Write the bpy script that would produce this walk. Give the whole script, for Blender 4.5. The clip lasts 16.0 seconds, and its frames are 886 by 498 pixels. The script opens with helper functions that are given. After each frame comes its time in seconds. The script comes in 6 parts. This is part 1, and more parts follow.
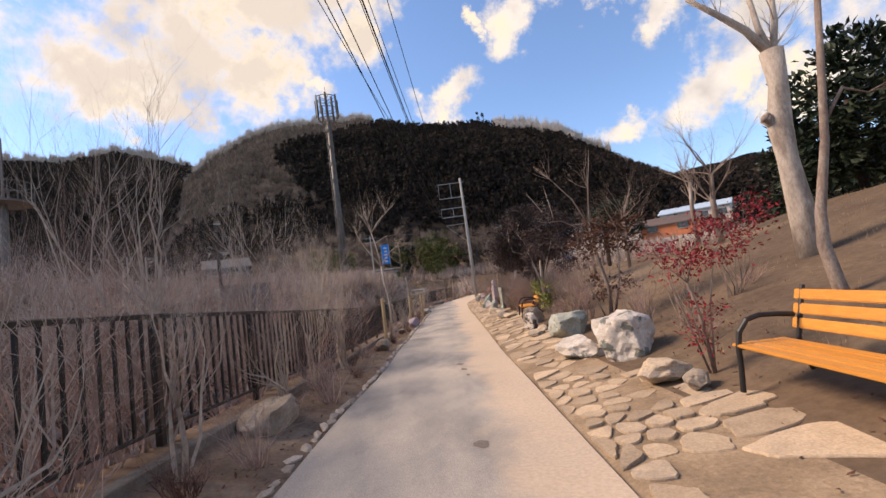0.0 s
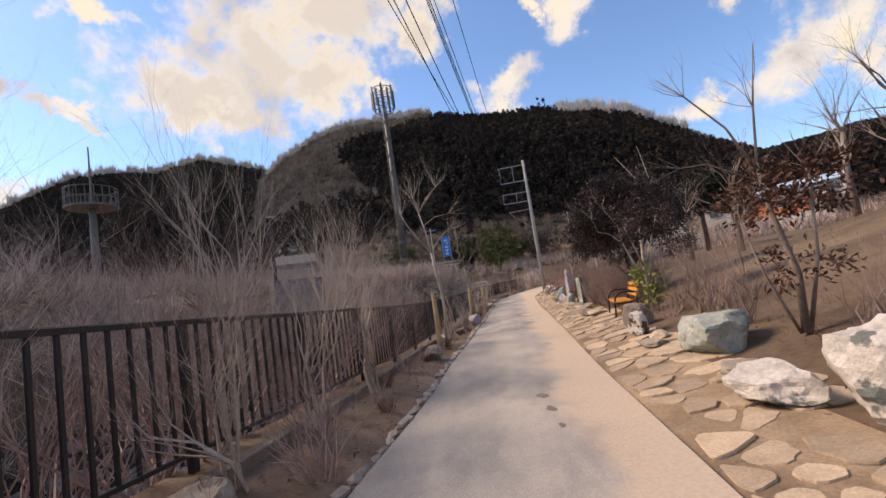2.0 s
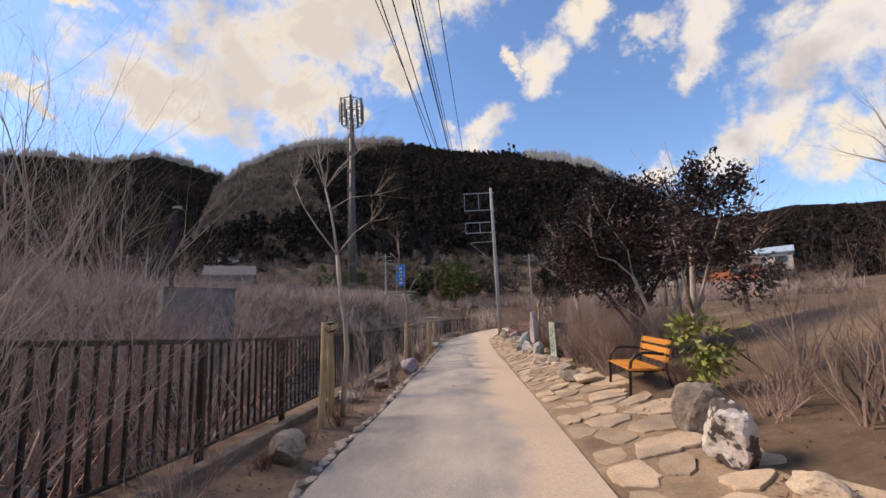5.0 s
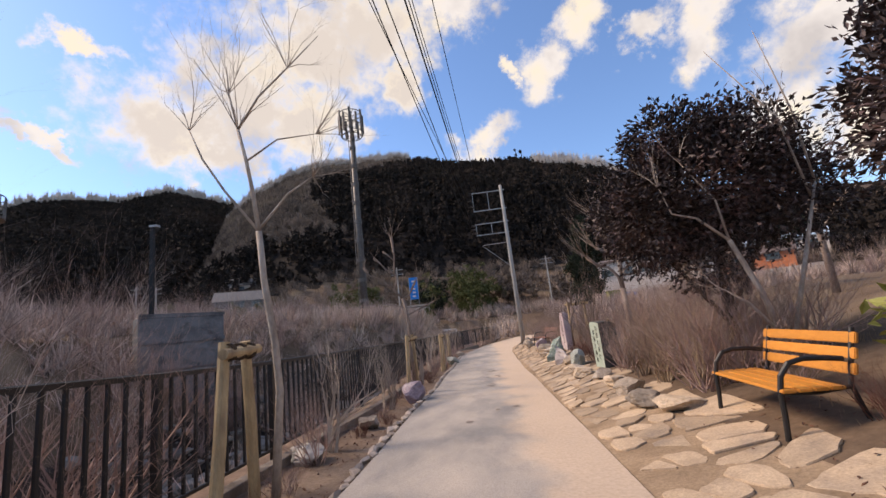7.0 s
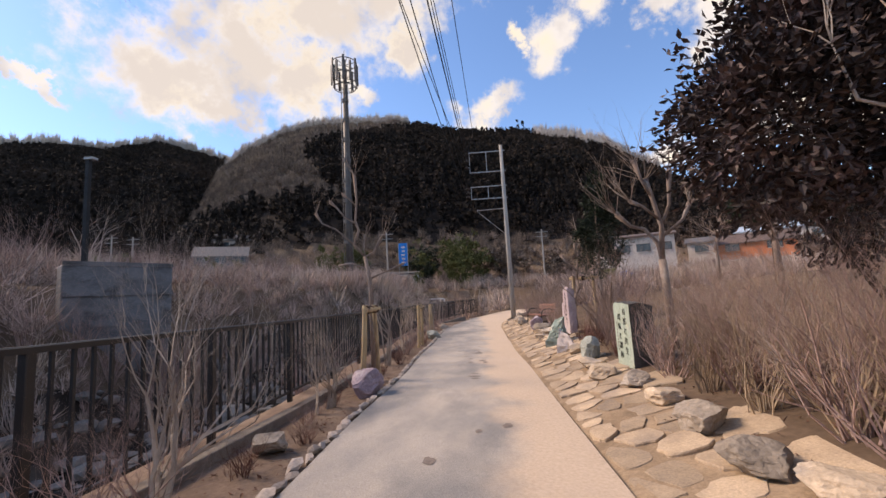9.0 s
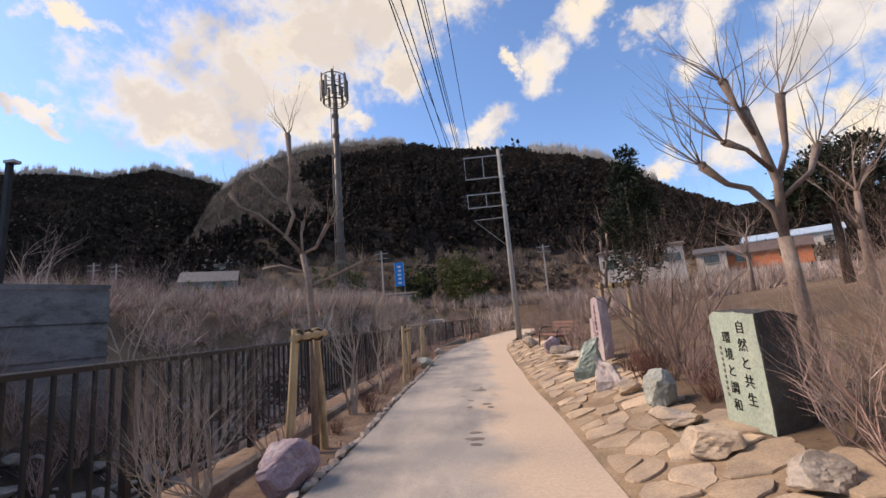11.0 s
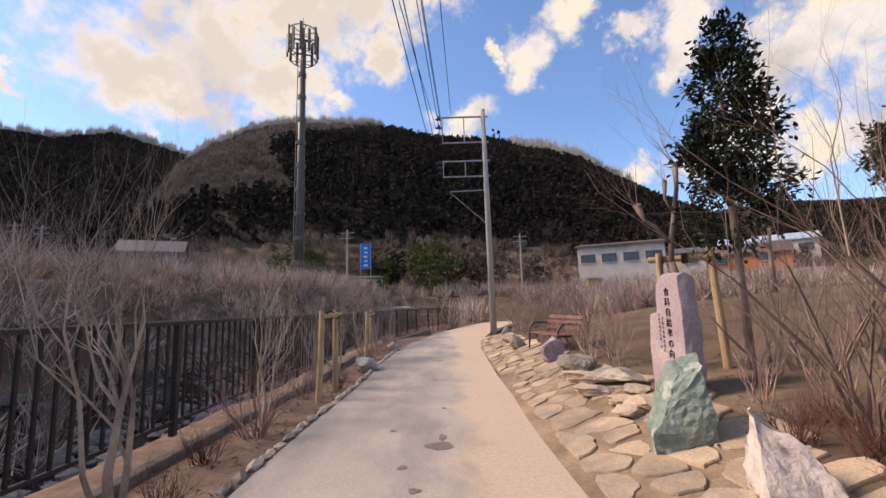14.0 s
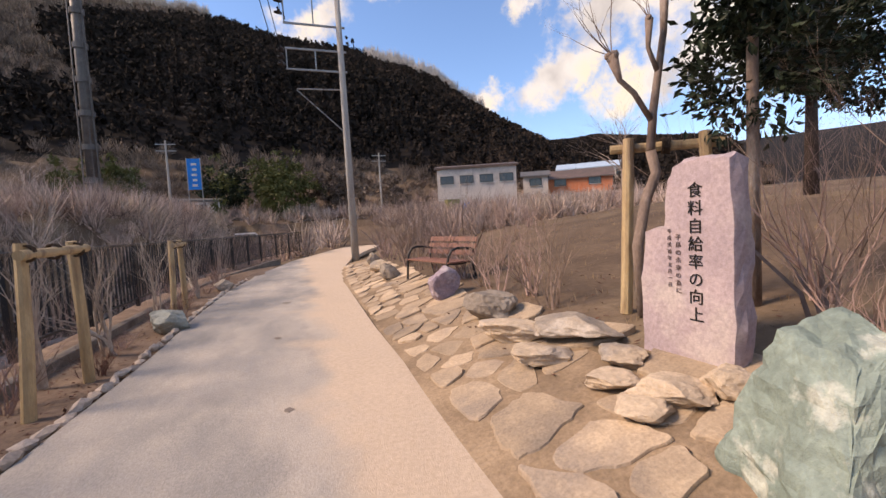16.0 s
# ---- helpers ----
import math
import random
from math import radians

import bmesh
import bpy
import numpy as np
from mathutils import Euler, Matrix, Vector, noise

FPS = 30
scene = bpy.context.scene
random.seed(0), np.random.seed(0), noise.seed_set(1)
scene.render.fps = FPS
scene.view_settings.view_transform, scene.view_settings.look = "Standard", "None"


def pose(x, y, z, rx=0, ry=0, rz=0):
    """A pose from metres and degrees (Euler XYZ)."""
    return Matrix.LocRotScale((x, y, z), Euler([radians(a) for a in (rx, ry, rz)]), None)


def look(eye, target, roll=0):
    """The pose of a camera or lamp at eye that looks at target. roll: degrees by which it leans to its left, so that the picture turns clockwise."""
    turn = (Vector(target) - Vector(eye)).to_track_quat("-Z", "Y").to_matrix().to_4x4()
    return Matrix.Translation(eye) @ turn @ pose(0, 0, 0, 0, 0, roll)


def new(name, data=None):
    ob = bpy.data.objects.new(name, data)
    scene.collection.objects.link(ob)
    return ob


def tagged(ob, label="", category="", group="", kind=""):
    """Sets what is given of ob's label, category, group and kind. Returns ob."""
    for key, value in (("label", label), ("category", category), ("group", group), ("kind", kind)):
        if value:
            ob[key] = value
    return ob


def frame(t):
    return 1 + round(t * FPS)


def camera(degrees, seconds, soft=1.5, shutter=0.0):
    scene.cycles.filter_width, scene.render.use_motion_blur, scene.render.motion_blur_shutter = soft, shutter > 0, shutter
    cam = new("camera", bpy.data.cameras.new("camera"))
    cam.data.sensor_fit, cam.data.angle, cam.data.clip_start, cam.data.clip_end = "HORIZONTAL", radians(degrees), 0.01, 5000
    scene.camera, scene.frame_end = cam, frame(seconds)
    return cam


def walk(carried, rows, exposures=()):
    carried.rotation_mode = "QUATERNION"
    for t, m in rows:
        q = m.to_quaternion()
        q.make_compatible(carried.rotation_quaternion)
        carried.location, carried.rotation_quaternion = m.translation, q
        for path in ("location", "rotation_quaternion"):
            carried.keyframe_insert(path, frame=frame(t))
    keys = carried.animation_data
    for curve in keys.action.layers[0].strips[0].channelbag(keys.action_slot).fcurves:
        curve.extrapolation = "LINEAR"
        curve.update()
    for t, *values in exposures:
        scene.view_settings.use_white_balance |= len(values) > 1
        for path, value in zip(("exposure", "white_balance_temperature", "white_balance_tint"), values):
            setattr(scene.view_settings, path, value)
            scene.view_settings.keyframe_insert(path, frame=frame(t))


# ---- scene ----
cam = camera(93.3, 16.0)

PATH = [
    (0, (0.028, -0.181, 1.348), (0.024, 1.813, 1.511), -7.6),
    (0.5, (-0.057, 0.645, 1.343), (-0.196, 2.636, 1.479), -7.4),
    (1, (-0.061, 1.387, 1.339), (-0.392, 3.349, 1.546), -8.8),
    (1.5, (-0.109, 2.064, 1.325), (-0.505, 4.012, 1.543), -7.4),
    (2, (-0.098, 2.774, 1.283), (-0.399, 4.744, 1.454), -8.4),
    (2.5, (-0.108, 3.49, 1.246), (-0.476, 5.449, 1.416), -9.0),
    (3, (-0.074, 4.237, 1.187), (-0.287, 6.21, 1.434), -6.9),
    (3.5, (-0.072, 5.124, 1.228), (-0.203, 7.078, 1.634), -4.9),
    (4, (-0.059, 5.938, 1.168), (-0.143, 7.895, 1.574), -2.7),
    (4.2, (-0.094, 6.267, 1.17), (-0.181, 8.227, 1.556), -2.2),
    (6.3, (-0.08, 9.367, 1.045), (-0.247, 11.339, 1.334), -6.3),
    (6.5, (-0.083, 9.666, 1.026), (-0.248, 11.635, 1.333), -7.9),
    (7, (-0.004, 10.399, 1.017), (-0.157, 12.358, 1.391), -6.5),
    (7.5, (0.063, 11.163, 1.03), (-0.106, 13.12, 1.404), -3.7),
    (8, (0.143, 11.88, 1.025), (0.092, 13.842, 1.407), -1.2),
    (8.5, (0.103, 12.646, 1.011), (-0.067, 14.622, 1.272), -2.0),
    (8.7, (0.077, 12.919, 1.04), (-0.07, 14.901, 1.268), -2.7),
    (10.8, (0.111, 16.121, 0.981), (-0.034, 18.093, 1.281), -4.7),
    (11, (0.121, 16.43, 0.943), (-0.006, 18.399, 1.27), -4.7),
    (11.5, (0.044, 17.242, 0.939), (-0.165, 19.188, 1.352), -2.1),
    (12, (0.093, 17.985, 0.91), (0.164, 19.94, 1.328), -1.1),
    (12.5, (0.1, 18.79, 0.904), (0.189, 20.761, 1.234), -2.0),
    (13, (0.161, 19.548, 0.871), (0.224, 21.522, 1.184), -1.8),
    (13.5, (0.142, 20.364, 0.867), (0.134, 22.341, 1.175), -2.4),
    (14, (0.169, 21.063, 0.841), (0.166, 23.045, 1.11), -1.7),
    (14.5, (0.166, 21.798, 0.848), (0.149, 23.781, 1.107), -1.9),
    (15, (0.203, 22.48, 0.861), (0.385, 24.461, 1.075), -1.1),
    (15.5, (0.227, 23.195, 0.827), (0.596, 25.161, 0.843), -1.8),
    (16, (0.286, 23.866, 0.798), (0.929, 25.756, 0.675), -3.1),
]
walk(cam, [(t, look(eye, target, roll)) for t, eye, target, roll in PATH], [(0.0, 0.26, 7080, 16), (4.0, 0.03, 6640, 14), (8.5, 0.21, 6720, 16), (12.5, 0.10, 6680, 15), (16.0, 0.25, 6980, 18)])

# ---- sky, sun ----
SUN_AZ, SUN_EL = -80.0, 40.0


def heading(az, el):
    a, e = radians(az), radians(el)
    return Vector((math.sin(a) * math.cos(e), math.cos(a) * math.cos(e), math.sin(e)))


def make_world():
    wd = bpy.data.worlds.new("sky")
    scene.world = wd
    wd.use_nodes = True
    nt = wd.node_tree
    nt.nodes.clear()
    N, L = nt.nodes.new, nt.links.new

    def m(op, a, b=None, c=None, clamp=False):
        n = N("ShaderNodeMath")
        n.operation, n.use_clamp = op, clamp
        for i, v in enumerate((a, b, c)):
            if v is None:
                continue
            if isinstance(v, (int, float)):
                n.inputs[i].default_value = v
            else:
                L(v, n.inputs[i])
        return n.outputs[0]

    sky = N("ShaderNodeTexSky")
    sky.sky_type, sky.sun_disc = "NISHITA", False
    sky.sun_elevation, sky.sun_rotation = radians(SUN_EL), radians(SUN_AZ)
    sky.air_density, sky.dust_density, sky.ozone_density = 1.0, 0.25, 2.2
    co = N("ShaderNodeTexCoord")
    warp = N("ShaderNodeTexNoise")
    warp.inputs["Scale"].default_value, warp.inputs["Detail"].default_value = 9.0, 7.0
    warp.inputs["Roughness"].default_value = 0.62
    L(co.outputs["Generated"], warp.inputs["Vector"])
    sub = N("ShaderNodeVectorMath")
    sub.operation = "SUBTRACT"
    L(warp.outputs["Color"], sub.inputs[0])
    sub.inputs[1].default_value = (0.5, 0.5, 0.5)
    mad = N("ShaderNodeVectorMath")
    mad.operation = "MULTIPLY_ADD"
    L(sub.outputs[0], mad.inputs[0])
    mad.inputs[1].default_value = (0.20, 0.20, 0.20)
    L(co.outputs["Generated"], mad.inputs[2])
    way = mad.outputs[0]

    def blob(az, el, a, b, tilt=0.0):
        c = heading(az, el)
        r0 = c.cross(Vector((0, 0, 1))).normalized()
        u0 = r0.cross(c)
        r = r0 * math.cos(radians(tilt)) + u0 * math.sin(radians(tilt))
        u = u0 * math.cos(radians(tilt)) - r0 * math.sin(radians(tilt))
        outs = []
        for v, s in ((r, radians(a)), (u, radians(b))):
            d = N("ShaderNodeVectorMath")
            d.operation = "DOT_PRODUCT"
            L(way, d.inputs[0])
            d.inputs[1].default_value = v / s
            outs.append(m("MULTIPLY", d.outputs["Value"], d.outputs["Value"]))
        d = N("ShaderNodeVectorMath")
        d.operation = "DOT_PRODUCT"
        L(way, d.inputs[0])
        d.inputs[1].default_value = c
        front = m("GREATER_THAN", d.outputs["Value"], 0.2)
        q = m("SQRT", m("ADD", *outs))
        return m("SUBTRACT", m("MULTIPLY", m("SUBTRACT", 1.0, q), front), m("MULTIPLY", m("SUBTRACT", 1.0, front), 9.0))

    def union(blobs):
        total = None
        for spec in blobs:
            b = blob(*spec)
            total = b if total is None else m("MAXIMUM", total, b)
        return total

    big = union([(-38, 27, 10, 6.5, 8), (-29, 31, 10, 8, -10), (-22, 28, 8, 6, 0), (-20, 36, 12, 7, -20),
                 (-12, 40, 10, 7, 0), (-33, 24, 6, 4, 0), (-8, 33, 3.4, 4.6, 30), (-62, 14, 14, 4, 0), (-25, 50, 22, 10, 0)])
    small = union([(3.5, 24.3, 5.5, 2.6, 12), (13, 31, 4.4, 3.6, 35), (19, 35, 4, 3.6, 0), (1, 41, 4.2, 5, 0),
                   (32.5, 31, 3.6, 7, -15), (26.5, 31.5, 3, 2, 20), (1.9, 40, 5, 4, 0), (42, 25, 9, 4, 30), (36, 18, 8, 3.4, 30), (44, 15.5, 7, 3.6, 20), (25, 15, 4.5, 2, 25),
                   (-49.5, 22, 3, 0.9, -12), (-47, 33, 3, 1.3, -10), (-55, 25, 4, 1.6, -20), (50, 27, 10, 8, 0), (55, 18, 10, 6, 0),
                   (31, 27, 2, 4, 0), (-14, 26.5, 2.6, 1.6, 20), (8, 33, 1.6, 1.2, 0), (60, 45, 20, 9, 0),
                   (110, 35, 30, 12, 0), (170, 40, 34, 14, 0), (-120, 38, 30, 12, 0)])
    fine = N("ShaderNodeTexNoise")
    fine.inputs["Scale"].default_value, fine.inputs["Detail"].default_value = 26.0, 8.0
    fine.inputs["Roughness"].default_value = 0.6
    L(co.outputs["Generated"], fine.inputs["Vector"])
    ragged = m("MULTIPLY_ADD", fine.outputs["Fac"], 1.5, -0.74)
    both = m("MAXIMUM", big, small)
    soft = N("ShaderNodeMapRange")
    soft.interpolation_type = "SMOOTHSTEP"
    soft.inputs["From Min"].default_value, soft.inputs["From Max"].default_value = -0.12, 0.66
    L(m("ADD", both, ragged), soft.inputs["Value"])
    core = N("ShaderNodeMapRange")
    core.interpolation_type = "SMOOTHSTEP"
    core.inputs["From Min"].default_value, core.inputs["From Max"].default_value = 0.35, 0.85
    L(m("ADD", big, m("MULTIPLY", ragged, 0.8)), core.inputs["Value"])
    tone = N("ShaderNodeMix")
    tone.data_type = "RGBA"
    L(core.outputs[0], tone.inputs["Factor"])
    puff = N("ShaderNodeTexNoise")
    puff.inputs["Scale"].default_value, puff.inputs["Detail"].default_value = 7.5, 5.0
    L(co.outputs["Generated"], puff.inputs["Vector"])
    warm = N("ShaderNodeValToRGB")
    warm.color_ramp.elements[0].position, warm.color_ramp.elements[0].color = .36, (.66, .62, .58, 1)
    warm.color_ramp.elements[1].position, warm.color_ramp.elements[1].color = .62, (1.0, .89, .68, 1)
    mid = warm.color_ramp.elements.new(.5)
    mid.color = (.92, .87, .80, 1)
    L(puff.outputs["Fac"], warm.inputs[0])
    lit = N("ShaderNodeMix")
    lit.data_type, lit.blend_type = "RGBA", "MULTIPLY"
    lit.inputs["Factor"].default_value = 1.0
    L(warm.outputs[0], lit.inputs["A"])
    lit.inputs["B"].default_value = (9.3, 9.3, 9.3, 1)
    L(lit.outputs["Result"], tone.inputs["A"])
    tone.inputs["B"].default_value = (7.2, 6.5, 5.6, 1)
    mix = N("ShaderNodeMix")
    mix.data_type = "RGBA"
    L(m("MULTIPLY", soft.outputs[0], 0.96), mix.inputs["Factor"])
    gain = N("ShaderNodeMix")
    gain.data_type, gain.blend_type = "RGBA", "MULTIPLY"
    gain.inputs["Factor"].default_value = 1.0
    L(sky.outputs[0], gain.inputs["A"])
    gain.inputs["B"].default_value = (1.6, 1.82, 2.05, 1)
    L(gain.outputs["Result"], mix.inputs["A"])
    L(tone.outputs["Result"], mix.inputs["B"])
    bg = N("ShaderNodeBackground")
    bg.inputs["Strength"].default_value = 0.10
    L(mix.outputs["Result"], bg.inputs["Color"])
    out = N("ShaderNodeOutputWorld")
    L(bg.outputs[0], out.inputs["Surface"])


make_world()
sun = new("sun", bpy.data.lights.new("sun", "SUN"))
sun.data.energy, sun.data.angle, sun.data.color = 4.4, radians(20.0), (1.0, 0.80, 0.60)
sun.matrix_world = look(heading(SUN_AZ, SUN_EL) * 50, (0, 0, 0))

# ---- materials ----
def material(name, c1, c2, scale=4.0, rough=0.85, bump=0.25, fine=40.0, c3=None, scale3=0.7, metal=0.0, per_object=0.0, spread=(0.35, 0.65), stretch=(1, 1, 1), cover=(0.52, 0.66), island=0.0):
    """Two-scale noise colour with grain, an optional third colour in larger patches, and fine relief."""
    mt = bpy.data.materials.new(name)
    mt.use_nodes = True
    nt = mt.node_tree
    N, L = nt.nodes.new, nt.links.new
    bsdf = nt.nodes["Principled BSDF"]
    geo = N("ShaderNodeNewGeometry")
    mp = N("ShaderNodeMapping")
    mp.inputs["Scale"].default_value = stretch
    L(geo.outputs["Position"], mp.inputs["Vector"])

    def tex(s, detail=6.0, r=0.6):
        n = N("ShaderNodeTexNoise")
        n.inputs["Scale"].default_value, n.inputs["Detail"].default_value, n.inputs["Roughness"].default_value = s, detail, r
        L(mp.outputs[0], n.inputs["Vector"])
        return n.outputs["Fac"]

    def ranged(v, a, b):
        n = N("ShaderNodeMapRange")
        n.inputs["From Min"].default_value, n.inputs["From Max"].default_value = a, b
        L(v, n.inputs["Value"])
        return n.outputs[0]

    def mixed(f, a, b, mode="MIX"):
        n = N("ShaderNodeMix")
        n.data_type, n.blend_type = "RGBA", mode
        if isinstance(f, float):
            n.inputs["Factor"].default_value = f
        else:
            L(f, n.inputs["Factor"])
        for key, v in (("A", a), ("B", b)):
            if isinstance(v, tuple):
                n.inputs[key].default_value = (*v, 1)
            else:
                L(v, n.inputs[key])
        return n.outputs["Result"]

    col = mixed(ranged(tex(scale), *spread), c1, c2)
    if c3:
        col = mixed(ranged(tex(scale3, 7.0), *cover), col, c3)
    grain = tex(fine, 4.0, 0.7)
    g = N("ShaderNodeMapRange")
    g.inputs["From Min"].default_value, g.inputs["From Max"].default_value = 0.25, 0.75
    g.inputs["To Min"].default_value, g.inputs["To Max"].default_value = 0.72, 1.25
    L(grain, g.inputs["Value"])
    hsv = N("ShaderNodeHueSaturation")
    L(col, hsv.inputs["Color"])
    val = g.outputs[0]
    if per_object:
        info = N("ShaderNodeObjectInfo")
        r = N("ShaderNodeMapRange")
        r.inputs["To Min"].default_value, r.inputs["To Max"].default_value = 1 - per_object, 1 + per_object
        L(info.outputs["Random"], r.inputs["Value"])
        mm = N("ShaderNodeMath")
        mm.operation = "MULTIPLY"
        L(val, mm.inputs[0])
        L(r.outputs[0], mm.inputs[1])
        val = mm.outputs[0]
    if island:
        r = N("ShaderNodeMapRange")
        r.inputs["To Min"].default_value, r.inputs["To Max"].default_value = 1 - island, 1 + island
        L(geo.outputs["Random Per Island"], r.inputs["Value"])
        mm = N("ShaderNodeMath")
        mm.operation = "MULTIPLY"
        L(val, mm.inputs[0])
        L(r.outputs[0], mm.inputs[1])
        val = mm.outputs[0]
    L(val, hsv.inputs["Value"])
    L(hsv.outputs[0], bsdf.inputs["Base Color"])
    if rough >= .85 or not bump:
        bsdf.inputs["Specular IOR Level"].default_value = .12
    bsdf.inputs["Roughness"].default_value, bsdf.inputs["Metallic"].default_value = rough, metal
    if bump:
        bp = N("ShaderNodeBump")
        bp.inputs["Strength"].default_value, bp.inputs["Distance"].default_value = bump, 0.02
        L(grain, bp.inputs["Height"])
        L(bp.outputs[0], bsdf.inputs["Normal"])
    return mt


def path_material():
    """Pale worn concrete: brush shade coloured in grey, sunlight and trodden sand coloured warm along its lawn side."""
    mt = material("path_concrete", (.44, .39, .335), (.335, .31, .28), 1.6, .9, .25, 95, (.24, .23, .218), .9, cover=(.46, .64), stretch=(1, .45, 1))
    nt = mt.node_tree
    N, L = nt.nodes.new, nt.links.new
    bsdf = nt.nodes["Principled BSDF"]
    base = bsdf.inputs["Base Color"].links[0].from_socket
    geo = N("ShaderNodeNewGeometry")
    sep = N("ShaderNodeSeparateXYZ")
    L(geo.outputs["Position"], sep.inputs[0])
    wob = N("ShaderNodeTexNoise")
    wob.inputs["Scale"].default_value, wob.inputs["Detail"].default_value = .9, 7.0
    L(geo.outputs["Position"], wob.inputs["Vector"])
    edge = N("ShaderNodeMath")
    edge.operation = "MULTIPLY_ADD"
    L(wob.outputs["Fac"], edge.inputs[0])
    edge.inputs[1].default_value = 1.7
    L(sep.outputs["X"], edge.inputs[2])
    # Blend across the path from painted shade to the sunlit, sandy tone.
    rng = N("ShaderNodeMapRange")
    rng.interpolation_type = "SMOOTHSTEP"
    rng.inputs["From Min"].default_value, rng.inputs["From Max"].default_value = .92, 1.5
    rng.inputs["To Max"].default_value = .85
    L(edge.outputs[0], rng.inputs["Value"])
    sunny_sand = N("ShaderNodeTexNoise")
    sunny_sand.inputs["Scale"].default_value, sunny_sand.inputs["Detail"].default_value = 30.0, 6.0
    L(geo.outputs["Position"], sunny_sand.inputs["Vector"])
    ramp = N("ShaderNodeValToRGB")
    ramp.color_ramp.elements[0].position, ramp.color_ramp.elements[0].color = .3, (.50, .385, .28, 1)
    ramp.color_ramp.elements[1].position, ramp.color_ramp.elements[1].color = .7, (.62, .49, .365, 1)
    L(sunny_sand.outputs["Fac"], ramp.inputs[0])
    mix = N("ShaderNodeMix")
    mix.data_type = "RGBA"
    L(rng.outputs[0], mix.inputs["Factor"])
    L(base, mix.inputs["A"])
    L(ramp.outputs[0], mix.inputs["B"])
    L(mix.outputs["Result"], bsdf.inputs["Base Color"])
    return mt


M = {}
M["concrete"] = path_material()
M["kerb"] = material("kerb_concrete", (.24, .205, .17), (.165, .138, .115), 5, .9, .45, 50, (.11, .088, .072), 1.3)
M["stain"] = material("damp_stain", (.15, .12, .10), (.21, .17, .14), 14, .7, .15, 60)
M["soil"] = material("soil", (.22, .157, .115), (.135, .096, .072), 3, .95, .7, 22, (.26, .193, .14), .8)
M["sand"] = material("sandy_bed", (.35, .258, .17), (.235, .17, .112), 2.2, .95, .6, 30, (.175, .127, .086), .9)
M["flag"] = material("flagstone", (.48, .37, .257), (.37, .284, .2), 3.5, .85, .45, 45, (.28, .226, .176), 1.1, per_object=.24)
M["edge"] = material("edging_stone", (.48, .40, .33), (.35, .29, .24), 6, .85, .5, 40, (.30, .27, .25), 2, per_object=.3)
M["rock_grey"] = material("grey_rock", (.36, .305, .245), (.23, .195, .16), 3, .85, .8, 26, (.43, .38, .32), 2.2, per_object=.2)
M["rock_pale"] = material("pale_rock", (.58, .53, .47), (.42, .38, .33), 5, .8, .7, 24, (.13, .14, .125), 3.5, cover=(.55, .59))
M["rock_white"] = material("white_rock", (.66, .58, .52), (.52, .44, .39), 6, .8, .7, 24, (.30, .25, .22), 3.2, cover=(.58, .66))
M["rock_green"] = material("green_rock", (.24, .30, .255), (.15, .195, .165), 3.5, .75, .7, 22, (.40, .43, .37), 4.5, cover=(.54, .62))
M["rock_greygreen"] = material("grey_green_rock", (.37, .385, .335), (.25, .265, .23), 3.0, .8, .7, 22, (.17, .18, .165), 2.6, cover=(.55, .62))
M["rock_purple"] = material("purple_rock", (.36, .28, .31), (.24, .185, .22), 5, .8, .8, 24, (.46, .39, .39), 3)
M["rock_spot"] = material("speckled_rock", (.55, .50, .45), (.46, .41, .37), 6, .8, .7, 30, (.075, .06, .055), 6, cover=(.50, .54))
M["rock_tan"] = material("tan_rock", (.54, .43, .31), (.42, .335, .245), 4, .85, .6, 26, (.33, .29, .25), 1.7, per_object=.15)
M["stele_purple"] = material("dressed_purple_stone", (.42, .335, .34), (.34, .27, .285), 3.0, .75, .25, 36, (.47, .40, .37), 1.6)
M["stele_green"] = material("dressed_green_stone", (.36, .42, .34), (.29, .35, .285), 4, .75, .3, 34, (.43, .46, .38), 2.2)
# Sides and back of the green tablet, with shade put into their colour.
M["stele_shade"] = material("dark_stone_side", (.075, .075, .07), (.045, .045, .043), 5, .8, .6, 26)
M["ink"] = material("black_lettering", (.015, .014, .014), (.02, .02, .02), 5, .6, 0)
M["ink_soft"] = material("worn_lettering", (.13, .10, .10), (.17, .13, .13), 5, .7, 0)
M["iron"] = material("black_painted_iron", (.008, .007, .007), (.013, .011, .010), 8, .5, .1, 50)
M["rail"] = material("brown_black_rail", (.011, .009, .008), (.018, .014, .012), 6, .42, .08, 60)
M["wood_yellow"] = material("yellow_stained_wood", (.62, .27, .045), (.52, .215, .035), 9, .5, .2, 70, stretch=(6, 1, 6), per_object=.08)
M["wood_red"] = material("red_brown_wood", (.27, .13, .09), (.19, .09, .065), 9, .6, .25, 70, stretch=(6, 1, 6), per_object=.1)
M["log"] = material("pale_debarked_log", (.47, .35, .19), (.34, .24, .125), 5, .75, .3, 40, (.22, .15, .09), 2.5, stretch=(2.5, 2.5, .5))
M["log_end"] = material("log_end_grain", (.50, .41, .26), (.40, .31, .19), 12, .8, .2, 50)
M["rope"] = material("brown_palm_rope", (.055, .038, .027), (.085, .06, .04), 30, .95, .5, 90)
M["bark"] = material("grey_brown_bark", (.27, .205, .165), (.16, .12, .10), 7, .9, .6, 40, (.33, .28, .24), 2.5, stretch=(1, 1, .4))
M["bark_pale"] = material("pale_bark", (.46, .39, .325), (.33, .275, .23), 6, .85, .5, 36, (.24, .19, .155), 3, stretch=(1, 1, .4))
